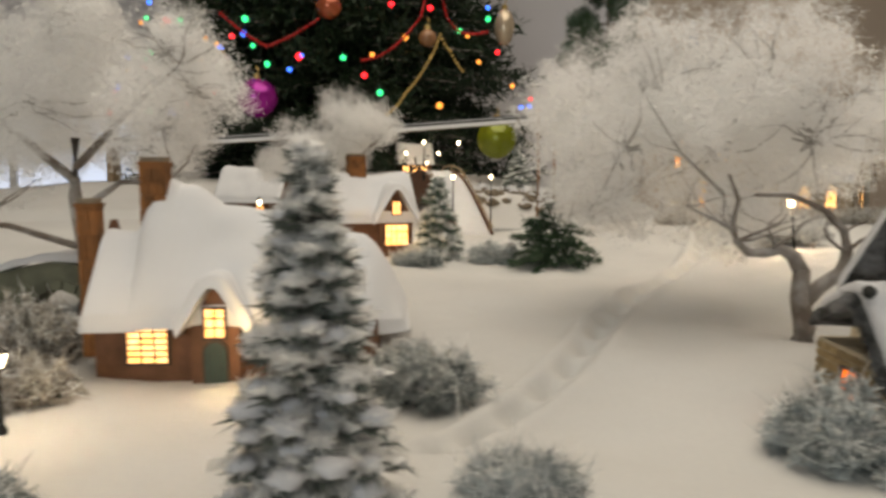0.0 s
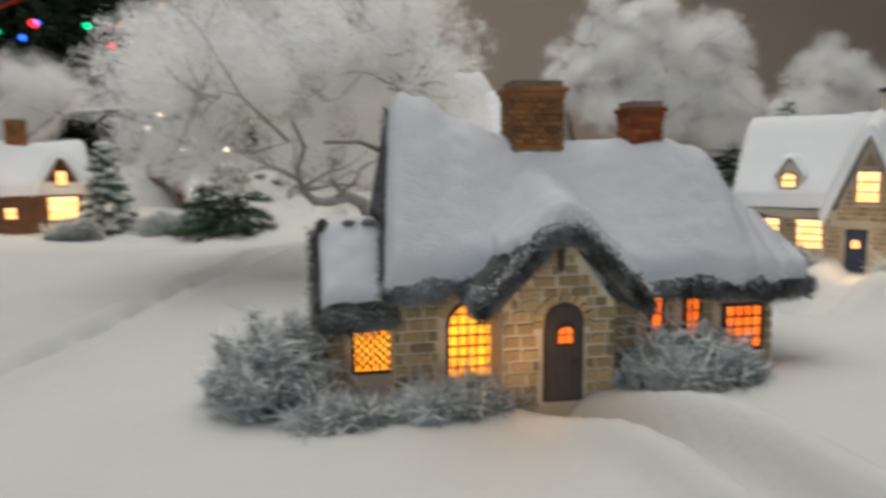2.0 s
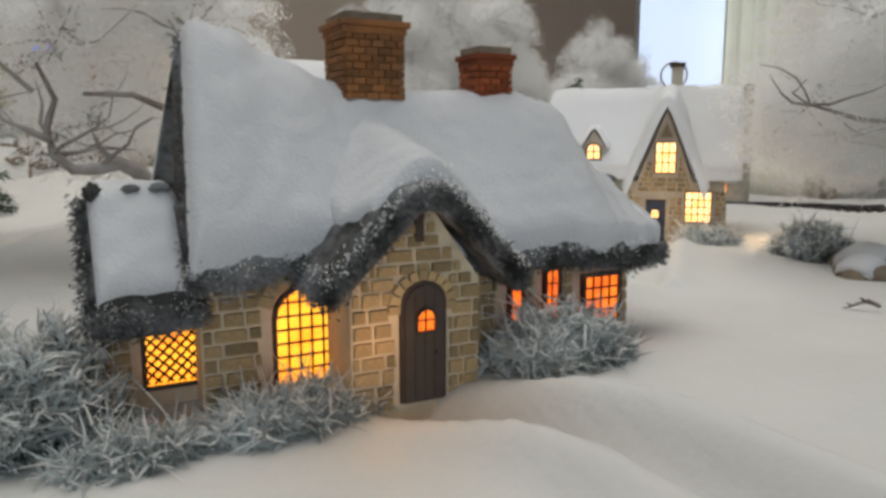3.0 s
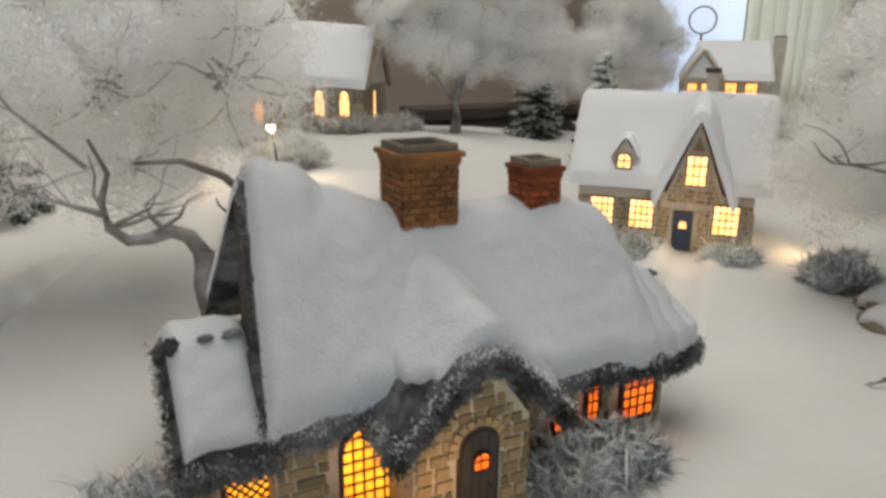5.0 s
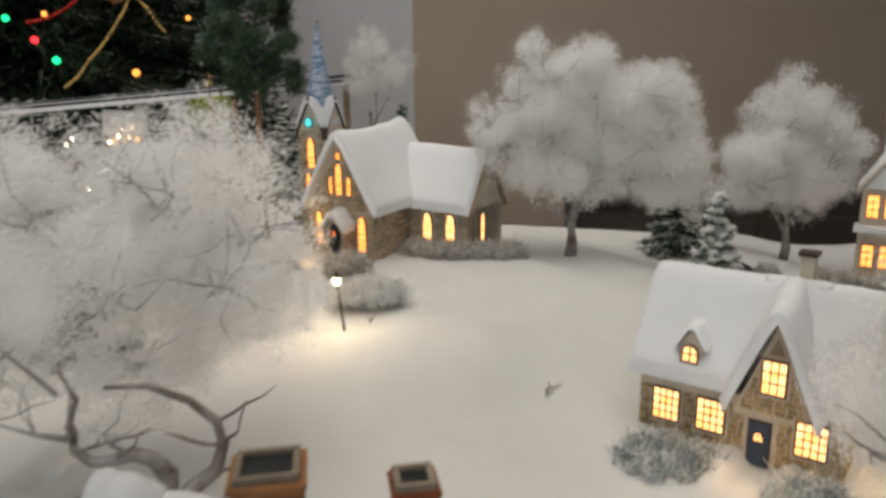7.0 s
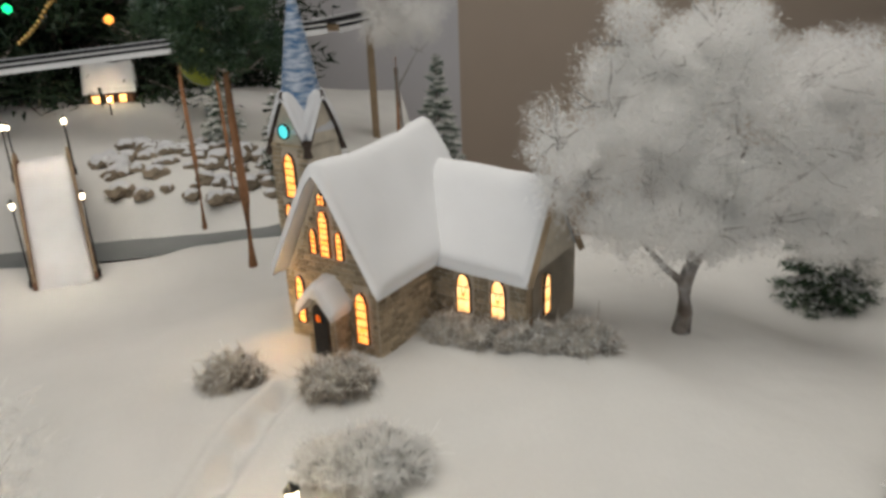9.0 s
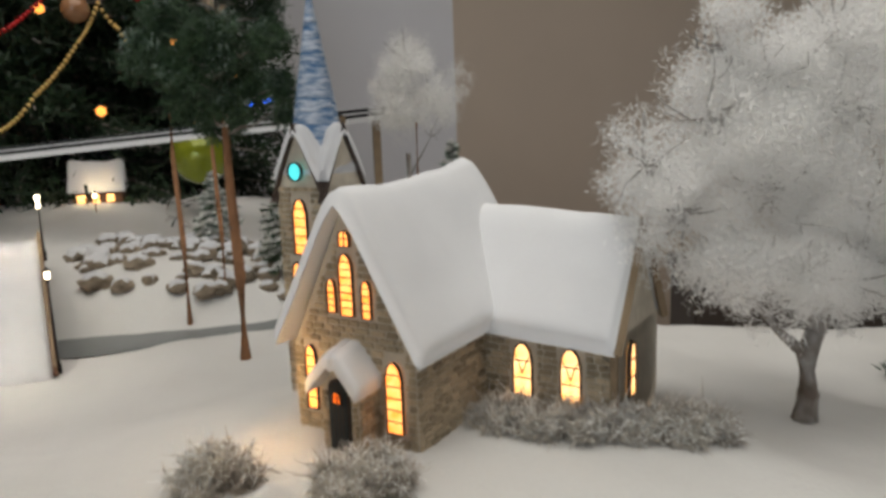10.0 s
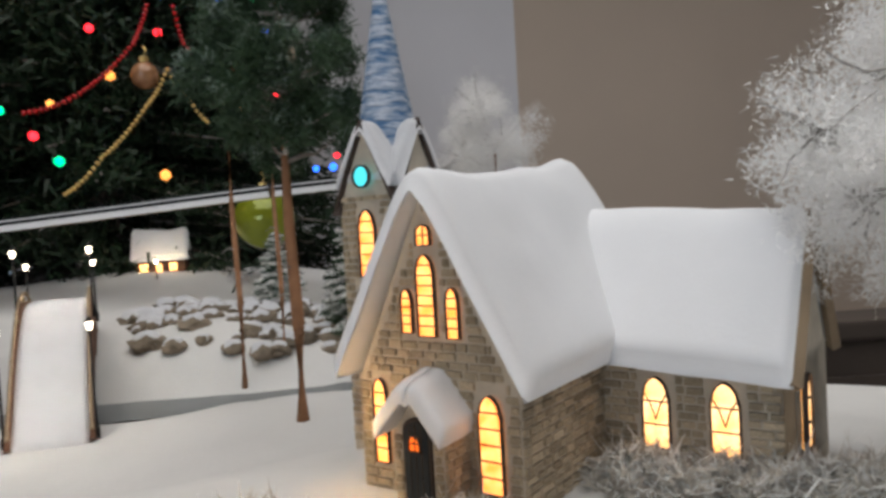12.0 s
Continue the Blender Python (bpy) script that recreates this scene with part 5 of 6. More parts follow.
def bush(x, y, z, rx, ry, h, n, label, seed, mat=None, lean=0.0, name="frosted_bush"):
    b = thing(name, x, y, z - 0.02, 0, label, "bush", "frosted bushes")
    r = random.Random(seed)
    bm = bmesh.new()
    P, D = [], []
    for _ in range(n):
        a, k = r.uniform(0, math.tau), math.sqrt(r.random())
        p = Vector((rx * 0.45 * k * math.cos(a), ry * 0.45 * k * math.sin(a), 0))
        e = Vector((rx * k * math.cos(a), ry * k * math.sin(a), h * r.uniform(0.45, 1.0) * math.sqrt(1.05 - k * k)))
        q = [p.lerp(e, i / 4) + (Vector((r.uniform(-1, 1), r.uniform(-1, 1), r.uniform(-1, 1))) * 0.022 if i else Vector()) for i in range(5)]
        for i in (2, 3, 4):
            d = (q[i] - q[i - 1]).normalized()
            for _ in range(5):
                s = q[i - 1].lerp(q[i], r.random())
                P.append(s)
                D.append((d * 0.4 + Vector((r.uniform(-1, 1), r.uniform(-1, 1), r.uniform(-.7, .9)))).normalized())
        tube(bm, q, [0.007, 0.006, 0.005, 0.004, 0.002], 3)
    part("woody_core", bm, SPRIG, b)
    P, D = np.array([tuple(p) for p in P]), np.array([tuple(p) for p in D])
    m = len(P)
    link_mesh("foliage", *sprigs(np.repeat(P, 2, 0) + rng.normal(size=(m * 2, 3)) * 0.008, unit(np.repeat(D, 2, 0) + rng.normal(size=(m * 2, 3)) * 0.5), 0.040, 0.0042), mat or FROST_GREY, b, "grey-green sprigs")
    v, f = strands(np.repeat(P, 2, 0) + rng.normal(size=(m * 2, 3)) * 0.006, unit(np.repeat(D, 2, 0) + rng.normal(size=(m * 2, 3)) * 0.6), 0.032, 0.004)
    link_mesh("fine_foliage", v, f, mat or FROST_GREY, b, "thin frosted needles")
    k = (P[:, 2] > np.quantile(P[:, 2], 0.35)) & (rng.random(m) < 0.9)
    P, D = P[k], D[k]
    link_mesh("frost", *sprigs(P + D * 0.01 + np.array((0, 0, 0.007)), D, 0.042, 0.0044), FROST, b, "white frost on the sprig tips")
    return b


bush(1.36, 2.50, 0.07, 0.25, 0.26, 0.36, 150, "round grey-green frosted bush beside the cottage's lean-to", 1)
bush(1.58, 2.26, 0.06, 0.20, 0.11, 0.09, 60, "low frosted bush in front of the lean-to window", 2)
bush(2.00, 2.28, 0.07, 0.27, 0.10, 0.12, 110, "low frosted bush under the arched window", 3)
bush(2.88, 2.24, 0.12, 0.30, 0.16, 0.22, 150, "blue-grey frosted bush before the cottage wall", 4)
bush(0.12, 2.15, 0.03, 0.24, 0.16, 0.20, 140, "dark frosted bush in open snow", 5)
bush(-0.30, 3.12, 0.08, 0.38, 0.20, 0.30, 170, "spreading frosted bush by the brown cottage", 6)
bush(-0.72, 3.12, 0.08, 0.25, 0.14, 0.16, 80, "low frosted bush by the brown cottage", 7)
bush(-2.35, 3.05, 0.06, 0.42, 0.25, 0.26, 170, "brown-grey frosted bush beside the brown cottage", 8, FROST_BROWN)
bush(-2.65, 3.75, 0.08, 0.40, 0.25, 0.42, 170, "tall brown-grey frosted bush by the stone arch", 35, FROST_BROWN)
bush(7.45, 7.58, 0.22, 0.13, 0.13, 0.26, 90, "small round clipped bush beside the railway track", 36)
for k in range(4):
    bush(8.50 + 0.20 * k, 8.10 - 0.22 * k, 0.05, 0.18, 0.16, 0.15, 70, "low frosted hedge before the tall house", 40 + k, FROST_BROWN, name="hedge_bush")
bush(-1.75, 2.0, 0.03, 0.2, 0.15, 0.16, 80, "grey frosted bush by the street lamp", 9)
bush(4.60, 4.25, 0.19, 0.34, 0.30, 0.16, 140, "low frosted hedge under the house windows", 10)
bush(5.16, 3.74, 0.18, 0.24, 0.14, 0.15, 110, "small frosted bush beside the blue door", 11)
bush(5.5, 3.2, 0.15, 0.30, 0.2, 0.26, 120, "frosted bush in the snow", 12)
for k in range(5):
    f = k / 4
    bush(3.62 + 0.93 * f, 8.02 - 0.37 * f, 0.63, 0.20, 0.16, 0.20, 85, "grey-brown frosted hedge along the church wing", 20 + k, FROST_BROWN, name="hedge_bush")
bush(2.20, 7.65, 0.62, 0.22, 0.16, 0.24, 80, "thin frosted bush by the church", 30, FROST_BROWN)
bush(2.86, 7.45, 0.63, 0.24, 0.17, 0.24, 170, "rounded frosted bush before the church door", 31, FROST_BROWN)
bush(3.03, 6.70, 0.56, 0.40, 0.24, 0.26, 150, "wide pale frosted bush near the lamp", 32, FROST)
bush(-0.55, 6.6, 0.30, 0.28, 0.16, 0.18, 90, "frosted bush by the far cottage", 33)
bush(0.2, 6.8, 0.3, 0.3, 0.18, 0.22, 90, "frosted bush behind the far cottage", 34)


def lump():
    bm = ball(bmesh.new(), 0, 0, 0, 1.0, 2)
    v, f = np.array([tuple(p.co) for p in bm.verts]), np.array([[p.index for p in q.verts] for q in bm.faces])
    bm.free()
    return v, f


def fir(x, y, z, h, r, label, snow=0.5, tiers=14, dens=1.0, needle=None, bare=0.12, seed=1, trunk_mat=None, group="firs"):
    t = thing("fir_tree", x, y, z - 0.02, 0, label, "tree", group)
    part("trunk", tube(bmesh.new(), [(0, 0, 0), (0.004, 0, h * 0.5), (0, 0, h)], [0.03 * h + 0.01, 0.02 * h, 0.004], 8), trunk_mat or BARK, t, smooth=True)
    g = np.random.default_rng(seed)
    P, D, S = [], [], []
    bm = bmesh.new()
    for k in range(tiers):
        f = k / (tiers - 1)
        zh = h * (bare + (0.97 - bare) * f)
        R = r * (1 - f) ** 0.85 + 0.03
        n = max(5, int(11 * (1 - f) + 4))
        for j in range(n):
            a = math.tau * (j + g.uniform(-0.3, 0.3)) / n + k
            L = R * g.uniform(0.65, 1.15)
            zz = min(zh + g.uniform(-0.6, 0.6) * h / tiers, h * 0.98)
            d = np.array((math.cos(a), math.sin(a), -0.25 + 0.45 * f + g.uniform(-0.12, 0.12)))
            tube(bm, [(0, 0, zz), tuple(d * L * 0.5 + (0, 0, zz)), tuple(d * L + (0, 0, zz - 0.05 * L))], [0.010, 0.007, 0.003], 3)
            m = int((60 + 260 * L) * dens)
            s = g.uniform(0.1, 1.0, m)
            p = d * (L * s)[:, None] + np.array((0, 0, zz)) + g.normal(size=(m, 3)) * np.array((0.25, 0.25, 0.10)) * L * 0.28
            P.append(p)
            D.append(unit(d + g.normal(size=(m, 3)) * 0.7))
            q = int(m * snow)
            p2 = d * (L * g.uniform(0.25, 1.0, q))[:, None] + np.array((0, 0, zz + 0.03)) + g.normal(size=(q, 3)) * np.array((0.25, 0.25, 0.06)) * L * 0.28
            S.append(p2)
    part("bough_frame", bm, BARK, t)
    v, f = strands(np.concatenate(P), np.concatenate(D), 0.065, 0.007)
    link_mesh("needle_mass", v, f, needle or NEEDLE, t, "dark green needles")
    if snow:
        S = np.concatenate(S)
        v, f = strands(S, unit(g.normal(size=S.shape) * np.array((1, 1, 0.5))), 0.05, 0.019)
        link_mesh("snow", v, f, FROST, t, "clumps of snow on the boughs")
    if snow > 1.5:
        # rounded pads of snow that weigh the boughs down
        v0, f0 = lump()
        pick = S[g.choice(len(S), 230, replace=False)]
        size = g.uniform(0.022, 0.052, (230, 1, 1)) * (1.15 - 0.6 * pick[:, 2:3, None] / h)
        v = pick[:, None, :] + v0[None] * size * np.array((1.15, 1.15, 0.6)) * g.uniform(0.8, 1.2, (230, len(v0), 1))
        link_mesh("snow_load", v.reshape(-1, 3), (f0[None] + np.arange(230)[:, None, None] * len(v0)).reshape(-1, 3), SNOW_PAD, t, "rounded white pads of snow", True, "stuff")
    return t


fir(-0.56, 1.93, 0.0, 1.27, 0.265, "slim snow-laden fir tree in front", 2.4, 17, 0.7, SPRIG, 0.06, 3)
fir(-0.38, 7.0, 0.27, 0.85, 0.26, "small snowy fir beside the far cottage", 0.9, 12, 0.8, NEEDLE_FROST, 0.05, 4)
fir(0.72, 6.6, 0.27, 0.62, 0.46, "low dark green bushy fir with short trunk", 0.03, 7, 1.1, NEEDLE, 0.3, 5)
fir(6.95, 8.7, 0.28, 1.50, 0.38, "dark green fir beside the frosted trees", 0.2, 15, 1.1, NEEDLE, 0.10, 6)
fir(5.95, 6.15, 0.22, 1.25, 0.28, "small white snow-covered fir behind the house", 2.2, 14, 0.5, NEEDLE_FROST, 0.05, 7)
fir(4.15, 13.6, 0.3, 1.75, 0.34, "frosted grey-green fir behind the church", 0.9, 16, 0.8, NEEDLE_FROST, 0.06, 8)
fir(2.15, 13.2, 0.45, 1.6, 0.42, "dark fir with snow beyond the river", 0.5, 13, 0.9, NEEDLE, 0.25, 9)
fir(0.95, 14.8, 0.9, 0.8, 0.3, "far frosted fir beyond the rocks", 0.8, 10, 0.6, NEEDLE_FROST, 0.08, 10)


def pine(x, y, z, h, lobes, clumps, label, trunk_r, top):
    """A tall bare red trunk with tufts of frosted green above."""
    t = thing("pine_tree", x, y, z - 0.03, 0, label, "tree", "pines")
    part("trunk", tube(bmesh.new(), [(0, 0, 0), (0.01, 0, h * 0.4), (-0.01, 0, h * 0.8), (0, 0, top)], [trunk_r * 1.15, trunk_r, trunk_r * 0.85, trunk_r * 0.4], 8), REDBARK, t, "bare reddish trunk", True)
    r = random.Random(int(x * 10))
    for k in range(5):
        a, zz = r.uniform(0, math.tau), h * r.uniform(0.3, 0.7)
        part("dead_twig", tube(bmesh.new(), [(0, 0, zz), (0.09 * math.cos(a), 0.09 * math.sin(a), zz + 0.02), (0.15 * math.cos(a), 0.15 * math.sin(a), zz - 0.03)], [0.008, 0.005, 0.002], 4), BARK, t)
    if lobes:
        bm = bmesh.new()
        for cx, cy, cz, rr in lobes:
            tube(bm, wander((0, 0, cz - 0.15), (cx, cy, cz), 4, 0.03, int(cz * 100 + cx * 10)), [0.02, 0.016, 0.012, 0.008, 0.004], 5)
        part("bough_frame", bm, BARK, t)
        v, f = crown_np(lobes, clumps, 16, 0.075, 0.006, 0.035)
        link_mesh("needle_mass", v, f, NEEDLE, t, "dark green needle tufts")
        v, f = crown_np([(a, b, c + 0.04, d * 0.9) for a, b, c, d in lobes], clumps // 3, 14, 0.06, 0.006, 0.03)
        link_mesh("frosted_foliage", v, f, NEEDLE_FROST, t, "needle tufts tipped with frost")


rl = random.Random(5)
PINE_LOBES = []
for k in range(46):
    f = rl.random()
    rad = 0.62 * (1 - 0.35 * abs(f - 0.35) * 2) * math.sqrt(rl.random())
    a = rl.uniform(0, math.tau)
    PINE_LOBES.append((rad * math.cos(a), rad * math.sin(a), 1.98 + 1.75 * f, rl.uniform(0.10, 0.17)))
pine(1.91, 10.45, 0.33, 1.9, PINE_LOBES, 2600, "tall pine with bare red trunk and dark tufted crown", 0.045, 3.6)
pine(1.10, 12.1, 0.25, 2.2, [], 0, "thin bare pine trunk by the river", 0.028, 2.3)
pine(1.42, 12.5, 0.3, 2.2, [], 0, "thin bare pine trunk by the river", 0.024, 2.3)
pine(3.5, 11.15, 0.3, 1.6, [], 0, "thin bare reddish trunk behind the church", 0.022, 2.0)
# ---- rocks on the far bank ----
rk = random.Random(9)
for k in range(120):
    x, y = rk.uniform(-0.9, 2.8), rk.uniform(12.4, 14.8)
    if abs(x + 0.38 * (y - 10.6) - 0.1) < 0.5:
        continue
    s = rk.uniform(0.07, 0.19)
    bm = ball(bmesh.new(), 0, 0, 0, s, 2)
    for v in bm.verts:
        v.co *= 1 + 0.6 * noise.noise(v.co * 9 + Vector((k, 0, 0)))
        v.co.z *= 0.6
    ob = part("rock", bm, ROCK)
    ob.location = (x * U, y * U, (level(x, y) + s * 0.05) * U)
    tagged(ob, "brown rock on the snowy far bank", "rock", "bank rocks")
    vs, fs = pillow(lambda u, v: Vector(((u - 0.5) * s * 1.3, (v - 0.5) * s * 1.1, s * 0.46 - 0.8 * s * ((u - 0.5) ** 2 + (v - 0.5) ** 2))), 8, 8, s * 0.35, s * 0.4, s * 0.1, 8, 0.0, k)
    mesh_part("snow_cap", (vs, fs), SNOW, ob)
for x, y, s in ((5.05, 2.6, 0.14), (5.35, 2.75, 0.2), (4.35, 1.75, 0.12)):
    bm = ball(bmesh.new(), 0, 0, 0, s, 3)
    for v in bm.verts:
        v.co *= 1 + 0.3 * noise.noise(v.co * 6 + Vector((x, 0, 0)))
        v.co.z *= 0.5
    ob = part("rock", bm, ROCK)
    ob.location = (x * U, y * U, (level(x, y) + s * 0.1) * U)
    tagged(ob, "low rock capped with snow", "rock", "snowy rocks")
    vs, fs = pillow(lambda u, v: Vector(((u - 0.5) * s * 1.6, (v - 0.5) * s * 1.4, s * 0.36 - 0.8 * s * ((u - 0.5) ** 2 + (v - 0.5) ** 2))), 10, 10, s * 0.3, s * 0.4, s * 0.1, 8, 0.0, x)
    mesh_part("snow_cap", (vs, fs), SNOW, ob)

# ---- lamps ----


def street_lamp(x, y, z, h, label, glass=0.03, lean=(0, 0), post=None):
    t = thing("street_lamp", x, y, z, 0, label, "street lamp", "street lamps")
    t.matrix_world = pose(x * U, y * U, z * U, lean[0], lean[1], 0)
    part("post", lathe(bmesh.new(), [(0.024, -0.05), (0.024, 0.04), (0.012, 0.06), (0.010, h * 0.55), (0.013, h * 0.56), (0.009, h * 0.58), (0.008, h - 0.08)], 0, 0, 8), post or IRON, t, smooth=True)
    part("cradle", lathe(bmesh.new(), [(0.008, h - 0.08), (0.022, h - 0.06), (0.022, h - 0.052)], 0, 0, 8), IRON, t)
    part("lantern", lathe(bmesh.new(), [(0.018, h - 0.051), (glass, h), (glass * 0.85, h + 0.006)], 0, 0, 8), LANTERN, t, "bright white lantern glass")
    part("cap", lathe(bmesh.new(), [(glass + 0.008, h + 0.007), (glass * 0.5, h + 0.03), (0.005, h + 0.05)], 0, 0, 8), IRON, t)
    return t


street_lamp(2.78, 6.09, 0.44, 0.50, "lit street lamp on the snow slope", 0.032, (0, -6))
street_lamp(-2.03, 2.60, 0.05, 0.36, "lit street lamp beside the brown cottage", 0.04)
street_lamp(-1.9, 6.4, 0.33, 0.35, "lit street lamp by the far cottage", 0.03)
street_lamp(-2.6, 8.4, 0.4, 0.42, "lit street lamp among the trees", 0.03)
street_lamp(-1.0, 15.9, 1.0, 0.4, "lit street lamp by the distant cottage", 0.03)
point_light("lamp_glow_church", 2.68, 6.03, 0.92, 0.12, (1.0, 0.72, 0.45))
point_light("lamp_glow_cottage", -1.95, 2.5, 0.46, 0.05, (1.0, 0.75, 0.48))
# added fill lights without a lamp body, standing in for window and door light
point_light("cottage_window_fill", -1.2, 3.2, 0.35, 0.03, (1.0, 0.70, 0.35))
point_light("distant_window_fill", -1.2, 16.6, 1.5, 0.06, (1.0, 0.7, 0.4))
point_light("house_side_fill", 5.75, 3.65, 0.35, 0.03, (1.0, 0.66, 0.36))
point_light("house_door_fill", 4.90, 3.90, 0.42, 0.014, (1.0, 0.60, 0.28))
point_light("church_front_fill", 2.40, 7.95, 1.0, 0.035, (1.0, 0.58, 0.24))
point_light("far_cottage_fill", -0.72, 6.75, 0.55, 0.035, (1.0, 0.60, 0.26))
point_light("cottage_door_fill", 2.22, 2.10, 0.30, 0.006, (1.0, 0.50, 0.18))

# ---- arched bridge over the river ----


def stone_bridge():
    ax, ay = -0.38, 0.925
    b = thing("arched_bridge", 0.04, 10.55, 0, math.degrees(math.atan2(-ax, ay)), "humped brown bridge with snowy deck and lamps", "bridge")
    prof = lambda s: 0.22 + 0.95 * math.sin(math.pi * min(1, max(0, s / 3.6))) ** 1.1
    top = [(s, prof(s)) for s in np.linspace(0, 3.6, 25)]
    for side in (-1, 1):
        out = [(s, z + 0.04) for s, z in top] + [(s, 0.05 + 0.62 * math.sqrt(max(0, 1 - ((s - 1.5) / 1.05) ** 2)) if abs(s - 1.5) < 1.05 else 0.0) for s in np.linspace(3.6, 0, 31)]
        bm = bmesh.new()
        a = [bm.verts.new((side * 0.30, s, z)) for s, z in out]
        c = [bm.verts.new((side * 0.26, s, z)) for s, z in out]
        n = len(out)
        for i in range(24):
            j, jj = int(n - 1 - i * 30 / 24), int(n - 1 - (i + 1) * 30 / 24)
            for r in (a, c):
                bm.faces.new((r[i], r[i + 1], r[jj], r[j]))
            bm.faces.new((a[i], c[i], c[i + 1], a[i + 1]))
            bm.faces.new((a[j], a[jj], c[jj], c[j]))
        part("parapet", bm, BROWNWALL, b, "brown stone side")
        rail = tube(bmesh.new(), [(side * 0.28, s, z + 0.12) for s, z in top], [0.014] * 25, 6)
        part("rail", rail, WOODGREY, b)
        for k in range(7):
            s = 0.1 + k * 0.55
            part("rail_post", box(bmesh.new(), side * 0.28 - 0.014, side * 0.28 + 0.014, s - 0.014, s + 0.014, prof(s), prof(s) + 0.13), WOODGREY, b)
    mesh_part("deck_snow", pillow(lambda u, v: Vector(((v - 0.5) * 0.54, u * 3.6, prof(u * 3.6))), 40, 10, 0.03, 0.05, 0.01, 6, 0.06), SNOW, b, "snow on the deck")
    for side in (-1, 1):
        for s in (0.15, 1.5, 2.5):
            px, py = 0.04 + ax * s + side * 0.31 * ay, 10.55 + ay * s - side * 0.31 * ax
            street_lamp(px, py, prof(s) - 0.05, 0.85 if s < 1 else 0.6, "lit black lamp on the arched bridge", 0.026)


stone_bridge()
point_light("bridge_glow", -0.35, 11.9, 1.75, 0.14, (1.0, 0.85, 0.65))
point_light("bridge_glow_near", 0.0, 10.4, 1.0, 0.09, (1.0, 0.85, 0.65))



def garden_arch():
    """A low mossy stone arch beside the brown cottage, capped with snow."""
    g = thing("stone_arch", -2.95, 4.75, 0.05, 4, "low grey-green mossy stone arch capped with snow", "stone arch")
    out = [(-0.62, -0.1), (-0.62, 0.30), (-0.4, 0.42), (0, 0.50), (0.4, 0.42), (0.62, 0.30), (0.62, -0.1)]
    hole = [(0.26 * math.cos(a), 0.30 * math.sin(a)) for a in [math.pi * k / 10 for k in range(11)]]
    bm = bmesh.new()
    pts = out + [(hole[0][0], -0.1)] + hole + [(hole[-1][0], -0.1)]
    prism(bm, pts, -0.14, 0.14)
    part("arch_wall", bm, MOSSY, g, "mossy grey stone")
    for k in range(9):
        a = math.pi * (k + 0.5) / 9
        b2 = box(bmesh.new(), -0.04, 0.04, -0.16, 0.16, -0.035, 0.035, 0.008)
        b2.transform(Matrix.Translation((0.29 * math.cos(a), 0, 0.33 * math.sin(a))) @ Matrix.Rotation(-a + math.pi / 2, 4, "Y"))
        part("arch_stone", b2, MOSSY, g)
    cap = lambda u, v: Vector(((u - 0.5) * 1.26, (v - 0.5) * 0.32, 0.50 - 0.5 * (u - 0.5) ** 2 * 1.6))
    mesh_part("snow_cap", pillow(cap, 30, 10, 0.05, 0.06, 0.012, 8), SNOW, g, "snow on the arch")


garden_arch()

# ---- raised railway line ----


def viaduct():
    v = thing("railway_viaduct", 0, 0, 0, 0, "raised model railway line with snowy deck", "railway bridge")
    path = [(-9, 14.6, 1.75), (-5, 14.9, 1.88), (-2.2, 15.0, 2.06), (0.9, 15.1, 2.30), (2.6, 15.4, 2.42), (3.4, 16.4, 2.5)]
    for (x0, y0, z0), (x1, y1, z1) in zip(path, path[1:]):
        d = Vector((x1 - x0, y1 - y0, z1 - z0))
        m = Matrix.Translation((x0, y0, z0)) @ d.to_track_quat("X", "Z").to_matrix().to_4x4()
        for y, w, za, zb, mat, nm in ((0, 0.30, -0.10, 0.0, WOODGREY, "girder"), (-0.28, 0.035, 0.0, 0.022, SNOW, "edge_snow"), (0.28, 0.035, 0.0, 0.07, SNOW, "edge_snow"), (-0.09, 0.012, 0.03, 0.06, IRON, "rail"), (0.09, 0.012, 0.03, 0.06, IRON, "rail"), (0, 0.24, 0.001, 0.02, IRON, "trackbed"), (-0.31, 0.02, -0.12, -0.045, FELT, "fascia"), (-0.31, 0.018, -0.044, -0.001, IRON, "side_rail")):
            bm = box(bmesh.new(), 0, d.length, y - w, y + w, za, zb)
            bm.transform(m)
            part(nm, bm, mat, v)
    for x, y, z in ((-7.5, 14.7, 1.7), (-3.6, 14.9, 1.85), (3.3, 16.2, 2.35)):
        part("pier", box(bmesh.new(), x - 0.06, x + 0.06, y - 0.2, y + 0.2, 0.2, z), WOODGREY, v)


viaduct()

# ---- Christmas tree behind the display ----


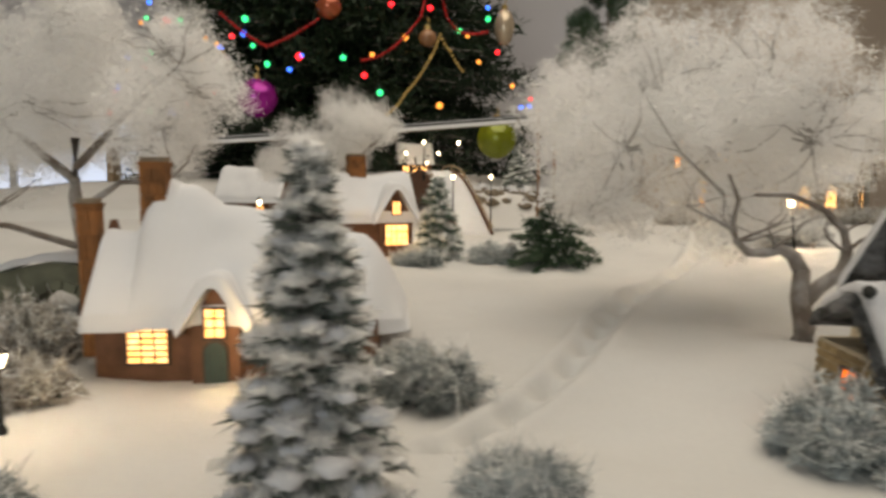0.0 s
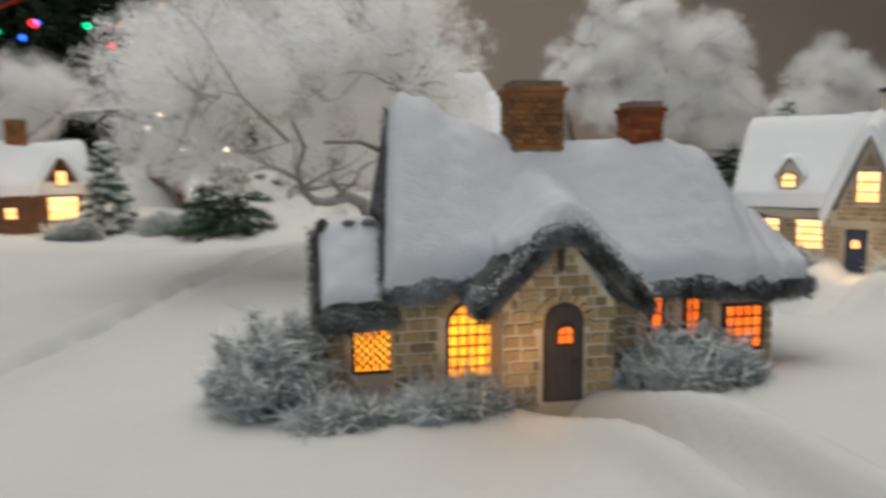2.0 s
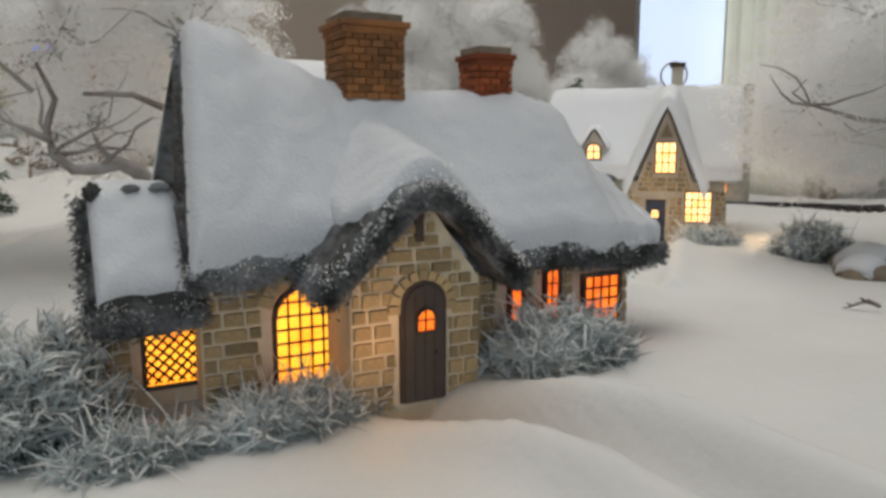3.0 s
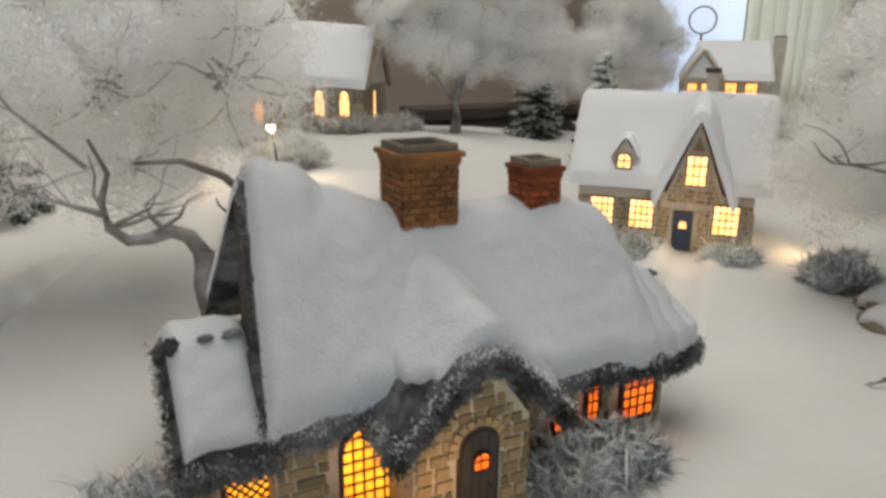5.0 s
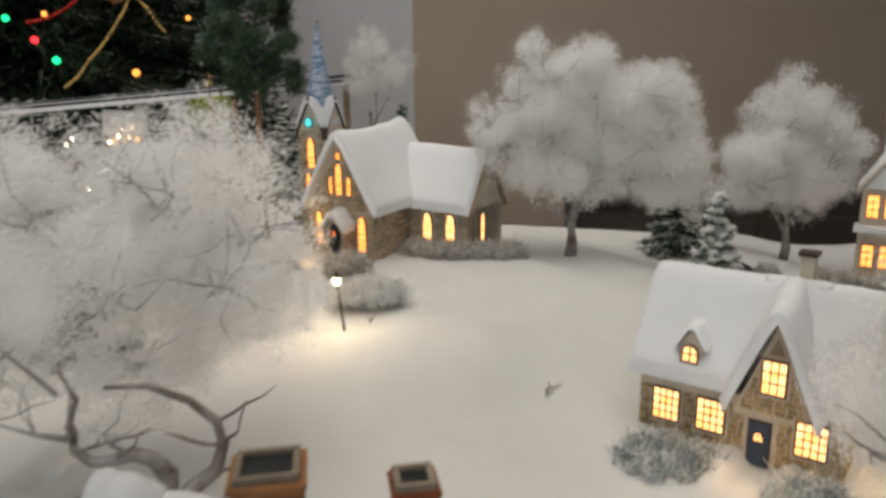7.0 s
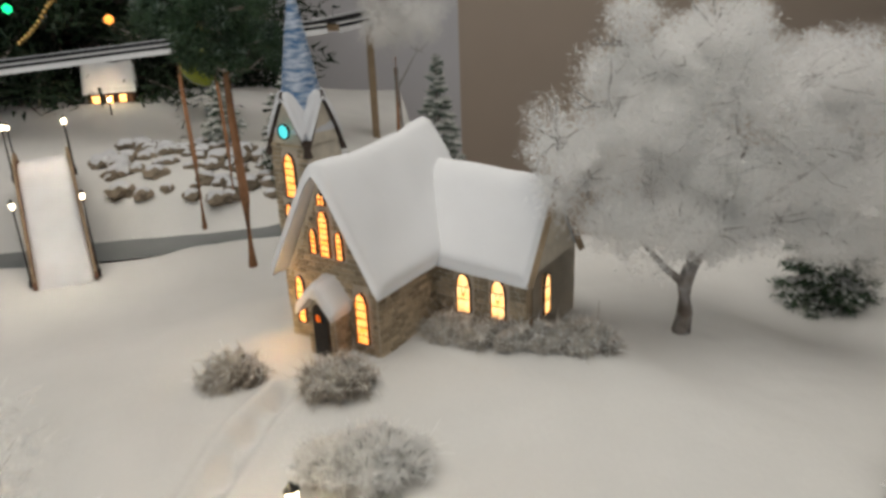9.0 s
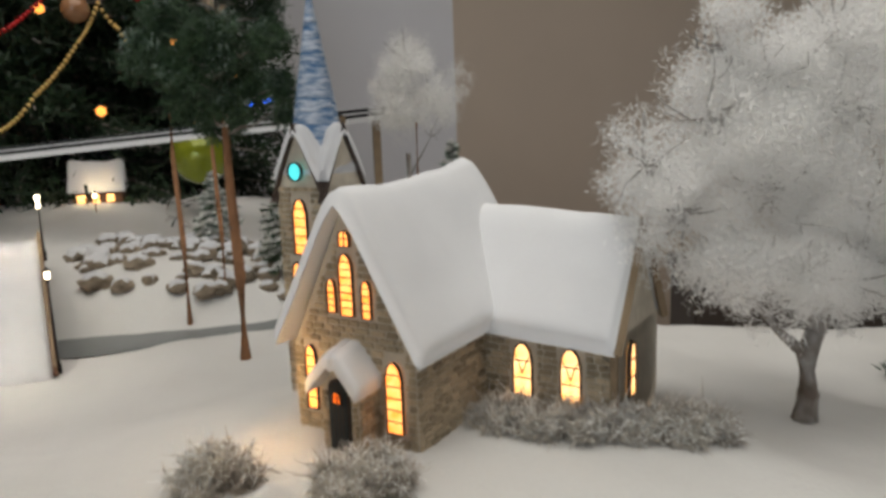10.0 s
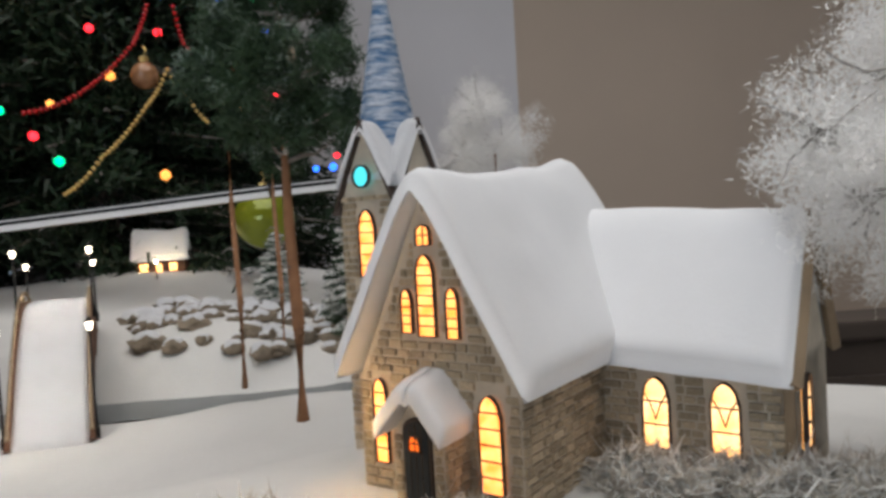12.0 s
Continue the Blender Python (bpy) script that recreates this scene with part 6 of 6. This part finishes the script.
def christmas_tree():
    cx, cy = -3.9, 21.0
    t = thing("christmas_tree", cx, cy, -7.5, 0, "large dark green Christmas tree behind the display", "tree")
    part("trunk", tube(bmesh.new(), [(0, 0, 0), (0, 0, 12), (0, 0, 23)], [0.5, 0.35, 0.05], 10), BARK, t, smooth=True)
    g = np.random.default_rng(3)
    P, D = [], []
    bm = bmesh.new()
    for k in range(1100):
        f = g.random() ** 0.8
        zz = 3.0 + 19.0 * f
        R = 8.2 * (1 - f) ** 0.75 + 0.2
        a = g.uniform(0, math.tau)
        d = np.array((math.cos(a), math.sin(a), -0.12))
        L = R * g.uniform(0.75, 1.05)
        tube(bm, [tuple(d * L * 0.2 + (0, 0, zz)), tuple(d * L * 0.6 + (0, 0, zz)), tuple(d * L + (0, 0, zz - 0.1))], [0.06, 0.04, 0.01], 4)
        n = 270
        s = g.uniform(0.3, 1.0, n)
        P.append(d * (L * s)[:, None] + np.array((0, 0, zz)) + g.normal(size=(n, 3)) * np.array((0.30, 0.30, 0.14)))
        D.append(unit(d + g.normal(size=(n, 3)) * 0.8))
    part("bough_frame", bm, BARK, t)
    v, f = strands(np.concatenate(P), np.concatenate(D), 0.30, 0.036)
    link_mesh("needle_mass", v, f, TREE_NEEDLE, t, "dark green needle mass")

    def on_tree(az, z, out=1.0):
        f = (z + 7.5 - 3.0) / 19.0
        R = (8.2 * (1 - f) ** 0.75 + 0.2) * out
        return (R * math.cos(az), R * math.sin(az), z + 7.5)
    colours = [("red_bulb", (1.0, 0.02, 0.03)), ("green_bulb", (0.02, 0.8, 0.25)), ("blue_bulb", (0.03, 0.15, 1.0)), ("amber_bulb", (1.0, 0.36, 0.06))]
    mats = [glow(n, c, s) for (n, c), s in zip(colours, (3.0, 2.2, 3.0, 1.7))]
    lights = thing("fairy_lights", cx, cy, -7.5, 0, "string of coloured fairy lights on the Christmas tree", "fairy lights")
    r = random.Random(4)
    for k in range(110):
        z = r.uniform(2.4, 7.5)
        az = r.uniform(-2.7, -0.3)
        x, y, zz = on_tree(az, z, 1.03)
        part("bulb", ball(bmesh.new(), x, y, zz, r.uniform(0.055, 0.085), 1), mats[3 if k % 5 == 0 else r.randrange(4)], lights)
    RED = material("red_beads", (0.45, 0.02, 0.02), 0.25, scale=30, vary=0.2, bump=0, obj=False)
    GOLD = material("gold_beads", (0.65, 0.45, 0.16), 0.3, metal=0.8, scale=30, vary=0.2, bump=0, obj=False)
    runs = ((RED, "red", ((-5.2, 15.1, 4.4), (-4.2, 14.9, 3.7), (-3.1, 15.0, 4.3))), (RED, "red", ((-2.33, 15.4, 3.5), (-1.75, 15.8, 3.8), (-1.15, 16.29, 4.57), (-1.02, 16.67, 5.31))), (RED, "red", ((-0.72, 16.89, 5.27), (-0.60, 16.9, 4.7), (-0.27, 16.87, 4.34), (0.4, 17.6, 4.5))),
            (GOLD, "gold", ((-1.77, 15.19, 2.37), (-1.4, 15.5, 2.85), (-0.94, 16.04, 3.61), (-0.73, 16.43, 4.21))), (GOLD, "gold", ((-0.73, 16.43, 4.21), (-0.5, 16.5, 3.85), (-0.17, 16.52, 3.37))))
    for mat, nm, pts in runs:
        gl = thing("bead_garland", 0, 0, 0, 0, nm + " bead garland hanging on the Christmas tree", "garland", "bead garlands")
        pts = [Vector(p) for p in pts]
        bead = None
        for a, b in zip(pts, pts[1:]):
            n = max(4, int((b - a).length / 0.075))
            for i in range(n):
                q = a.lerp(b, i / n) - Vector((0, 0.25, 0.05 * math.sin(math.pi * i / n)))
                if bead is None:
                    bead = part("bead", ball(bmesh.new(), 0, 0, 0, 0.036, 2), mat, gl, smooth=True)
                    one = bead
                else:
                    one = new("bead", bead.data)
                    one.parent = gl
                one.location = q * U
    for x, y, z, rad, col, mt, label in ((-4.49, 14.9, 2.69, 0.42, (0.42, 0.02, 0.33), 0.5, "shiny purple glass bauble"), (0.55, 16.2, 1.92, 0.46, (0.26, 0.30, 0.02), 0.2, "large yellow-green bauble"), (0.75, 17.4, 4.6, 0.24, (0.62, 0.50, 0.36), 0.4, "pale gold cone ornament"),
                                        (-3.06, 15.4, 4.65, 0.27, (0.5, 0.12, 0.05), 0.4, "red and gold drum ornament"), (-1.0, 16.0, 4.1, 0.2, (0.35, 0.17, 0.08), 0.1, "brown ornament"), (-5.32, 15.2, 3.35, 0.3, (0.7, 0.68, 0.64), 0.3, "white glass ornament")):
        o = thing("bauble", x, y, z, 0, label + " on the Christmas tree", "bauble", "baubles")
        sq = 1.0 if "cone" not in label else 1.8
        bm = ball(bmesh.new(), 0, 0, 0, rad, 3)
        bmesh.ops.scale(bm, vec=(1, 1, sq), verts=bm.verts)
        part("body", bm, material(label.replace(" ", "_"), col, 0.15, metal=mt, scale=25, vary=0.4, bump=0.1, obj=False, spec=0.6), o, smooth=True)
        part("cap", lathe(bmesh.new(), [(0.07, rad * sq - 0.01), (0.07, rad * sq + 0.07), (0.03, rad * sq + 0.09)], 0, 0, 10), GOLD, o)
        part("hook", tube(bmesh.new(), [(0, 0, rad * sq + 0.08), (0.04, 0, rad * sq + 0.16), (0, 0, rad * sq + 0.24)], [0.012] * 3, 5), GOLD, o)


christmas_tree()


# ---- small things on the snow ----


def fallen_twig(x, y, seed, size=0.16):
    t = thing("fallen_twig", x, y, level(x, y) + 0.01, seed * 47.0, "dark bare twig lying on the snow", "twig", "fallen twigs")
    r = random.Random(seed)
    main = [(i * size / 5, r.uniform(-0.015, 0.015), 0.012 + 0.02 * math.sin(i * 0.8)) for i in range(6)]
    part("stem", tube(bmesh.new(), main, [0.010, 0.009, 0.008, 0.007, 0.005, 0.003], 5), BARK, t)
    for k in (1, 2, 4):
        a, s = r.uniform(0.5, 1.1) * r.choice((-1, 1)), size * r.uniform(0.2, 0.4)
        p = Vector(main[k])
        part("side_twig", tube(bmesh.new(), [p, p + Vector((s * math.cos(a) * 0.5, s * math.sin(a) * 0.5, 0.012)), p + Vector((s * math.cos(a), s * math.sin(a), 0.02))], [0.006, 0.005, 0.002], 4), BARK, t)


for k, (x, y, s) in enumerate(((4.1, 5.05, 0.18), (3.0, 6.2, 0.1), (4.45, 2.15, 0.14), (4.0, 1.5, 0.16), (3.6, 1.3, 0.2))):
    fallen_twig(x, y, k + 1, s)


def snow_track():
    t = thing("railway_track", 0, 0, 0, 0, "model railway track on sleepers lying in the snow", "railway track")
    p, q = Vector((7.2, 8.1, 0)), Vector((8.5, 4.6, 0))
    d = (q - p).normalized()
    n = Vector((-d.y, d.x, 0))
    zat = lambda v: Vector((v.x, v.y, level(v.x, v.y) + 0.05))
    for s in (-1, 1):
        part("rail", tube(bmesh.new(), [zat(p.lerp(q, i / 20) + n * 0.075 * s) for i in range(21)], [0.014] * 21, 4), IRON, t)
    for i in range(42):
        c = zat(p.lerp(q, i / 41))
        bm = box(bmesh.new(), -0.022, 0.022, -0.13, 0.13, -0.05, -0.012)
        bm.transform(Matrix.Translation(c) @ Matrix.Rotation(math.atan2(d.y, d.x), 4, "Z"))
        part("sleeper", bm, TIMBER, t)


snow_track()
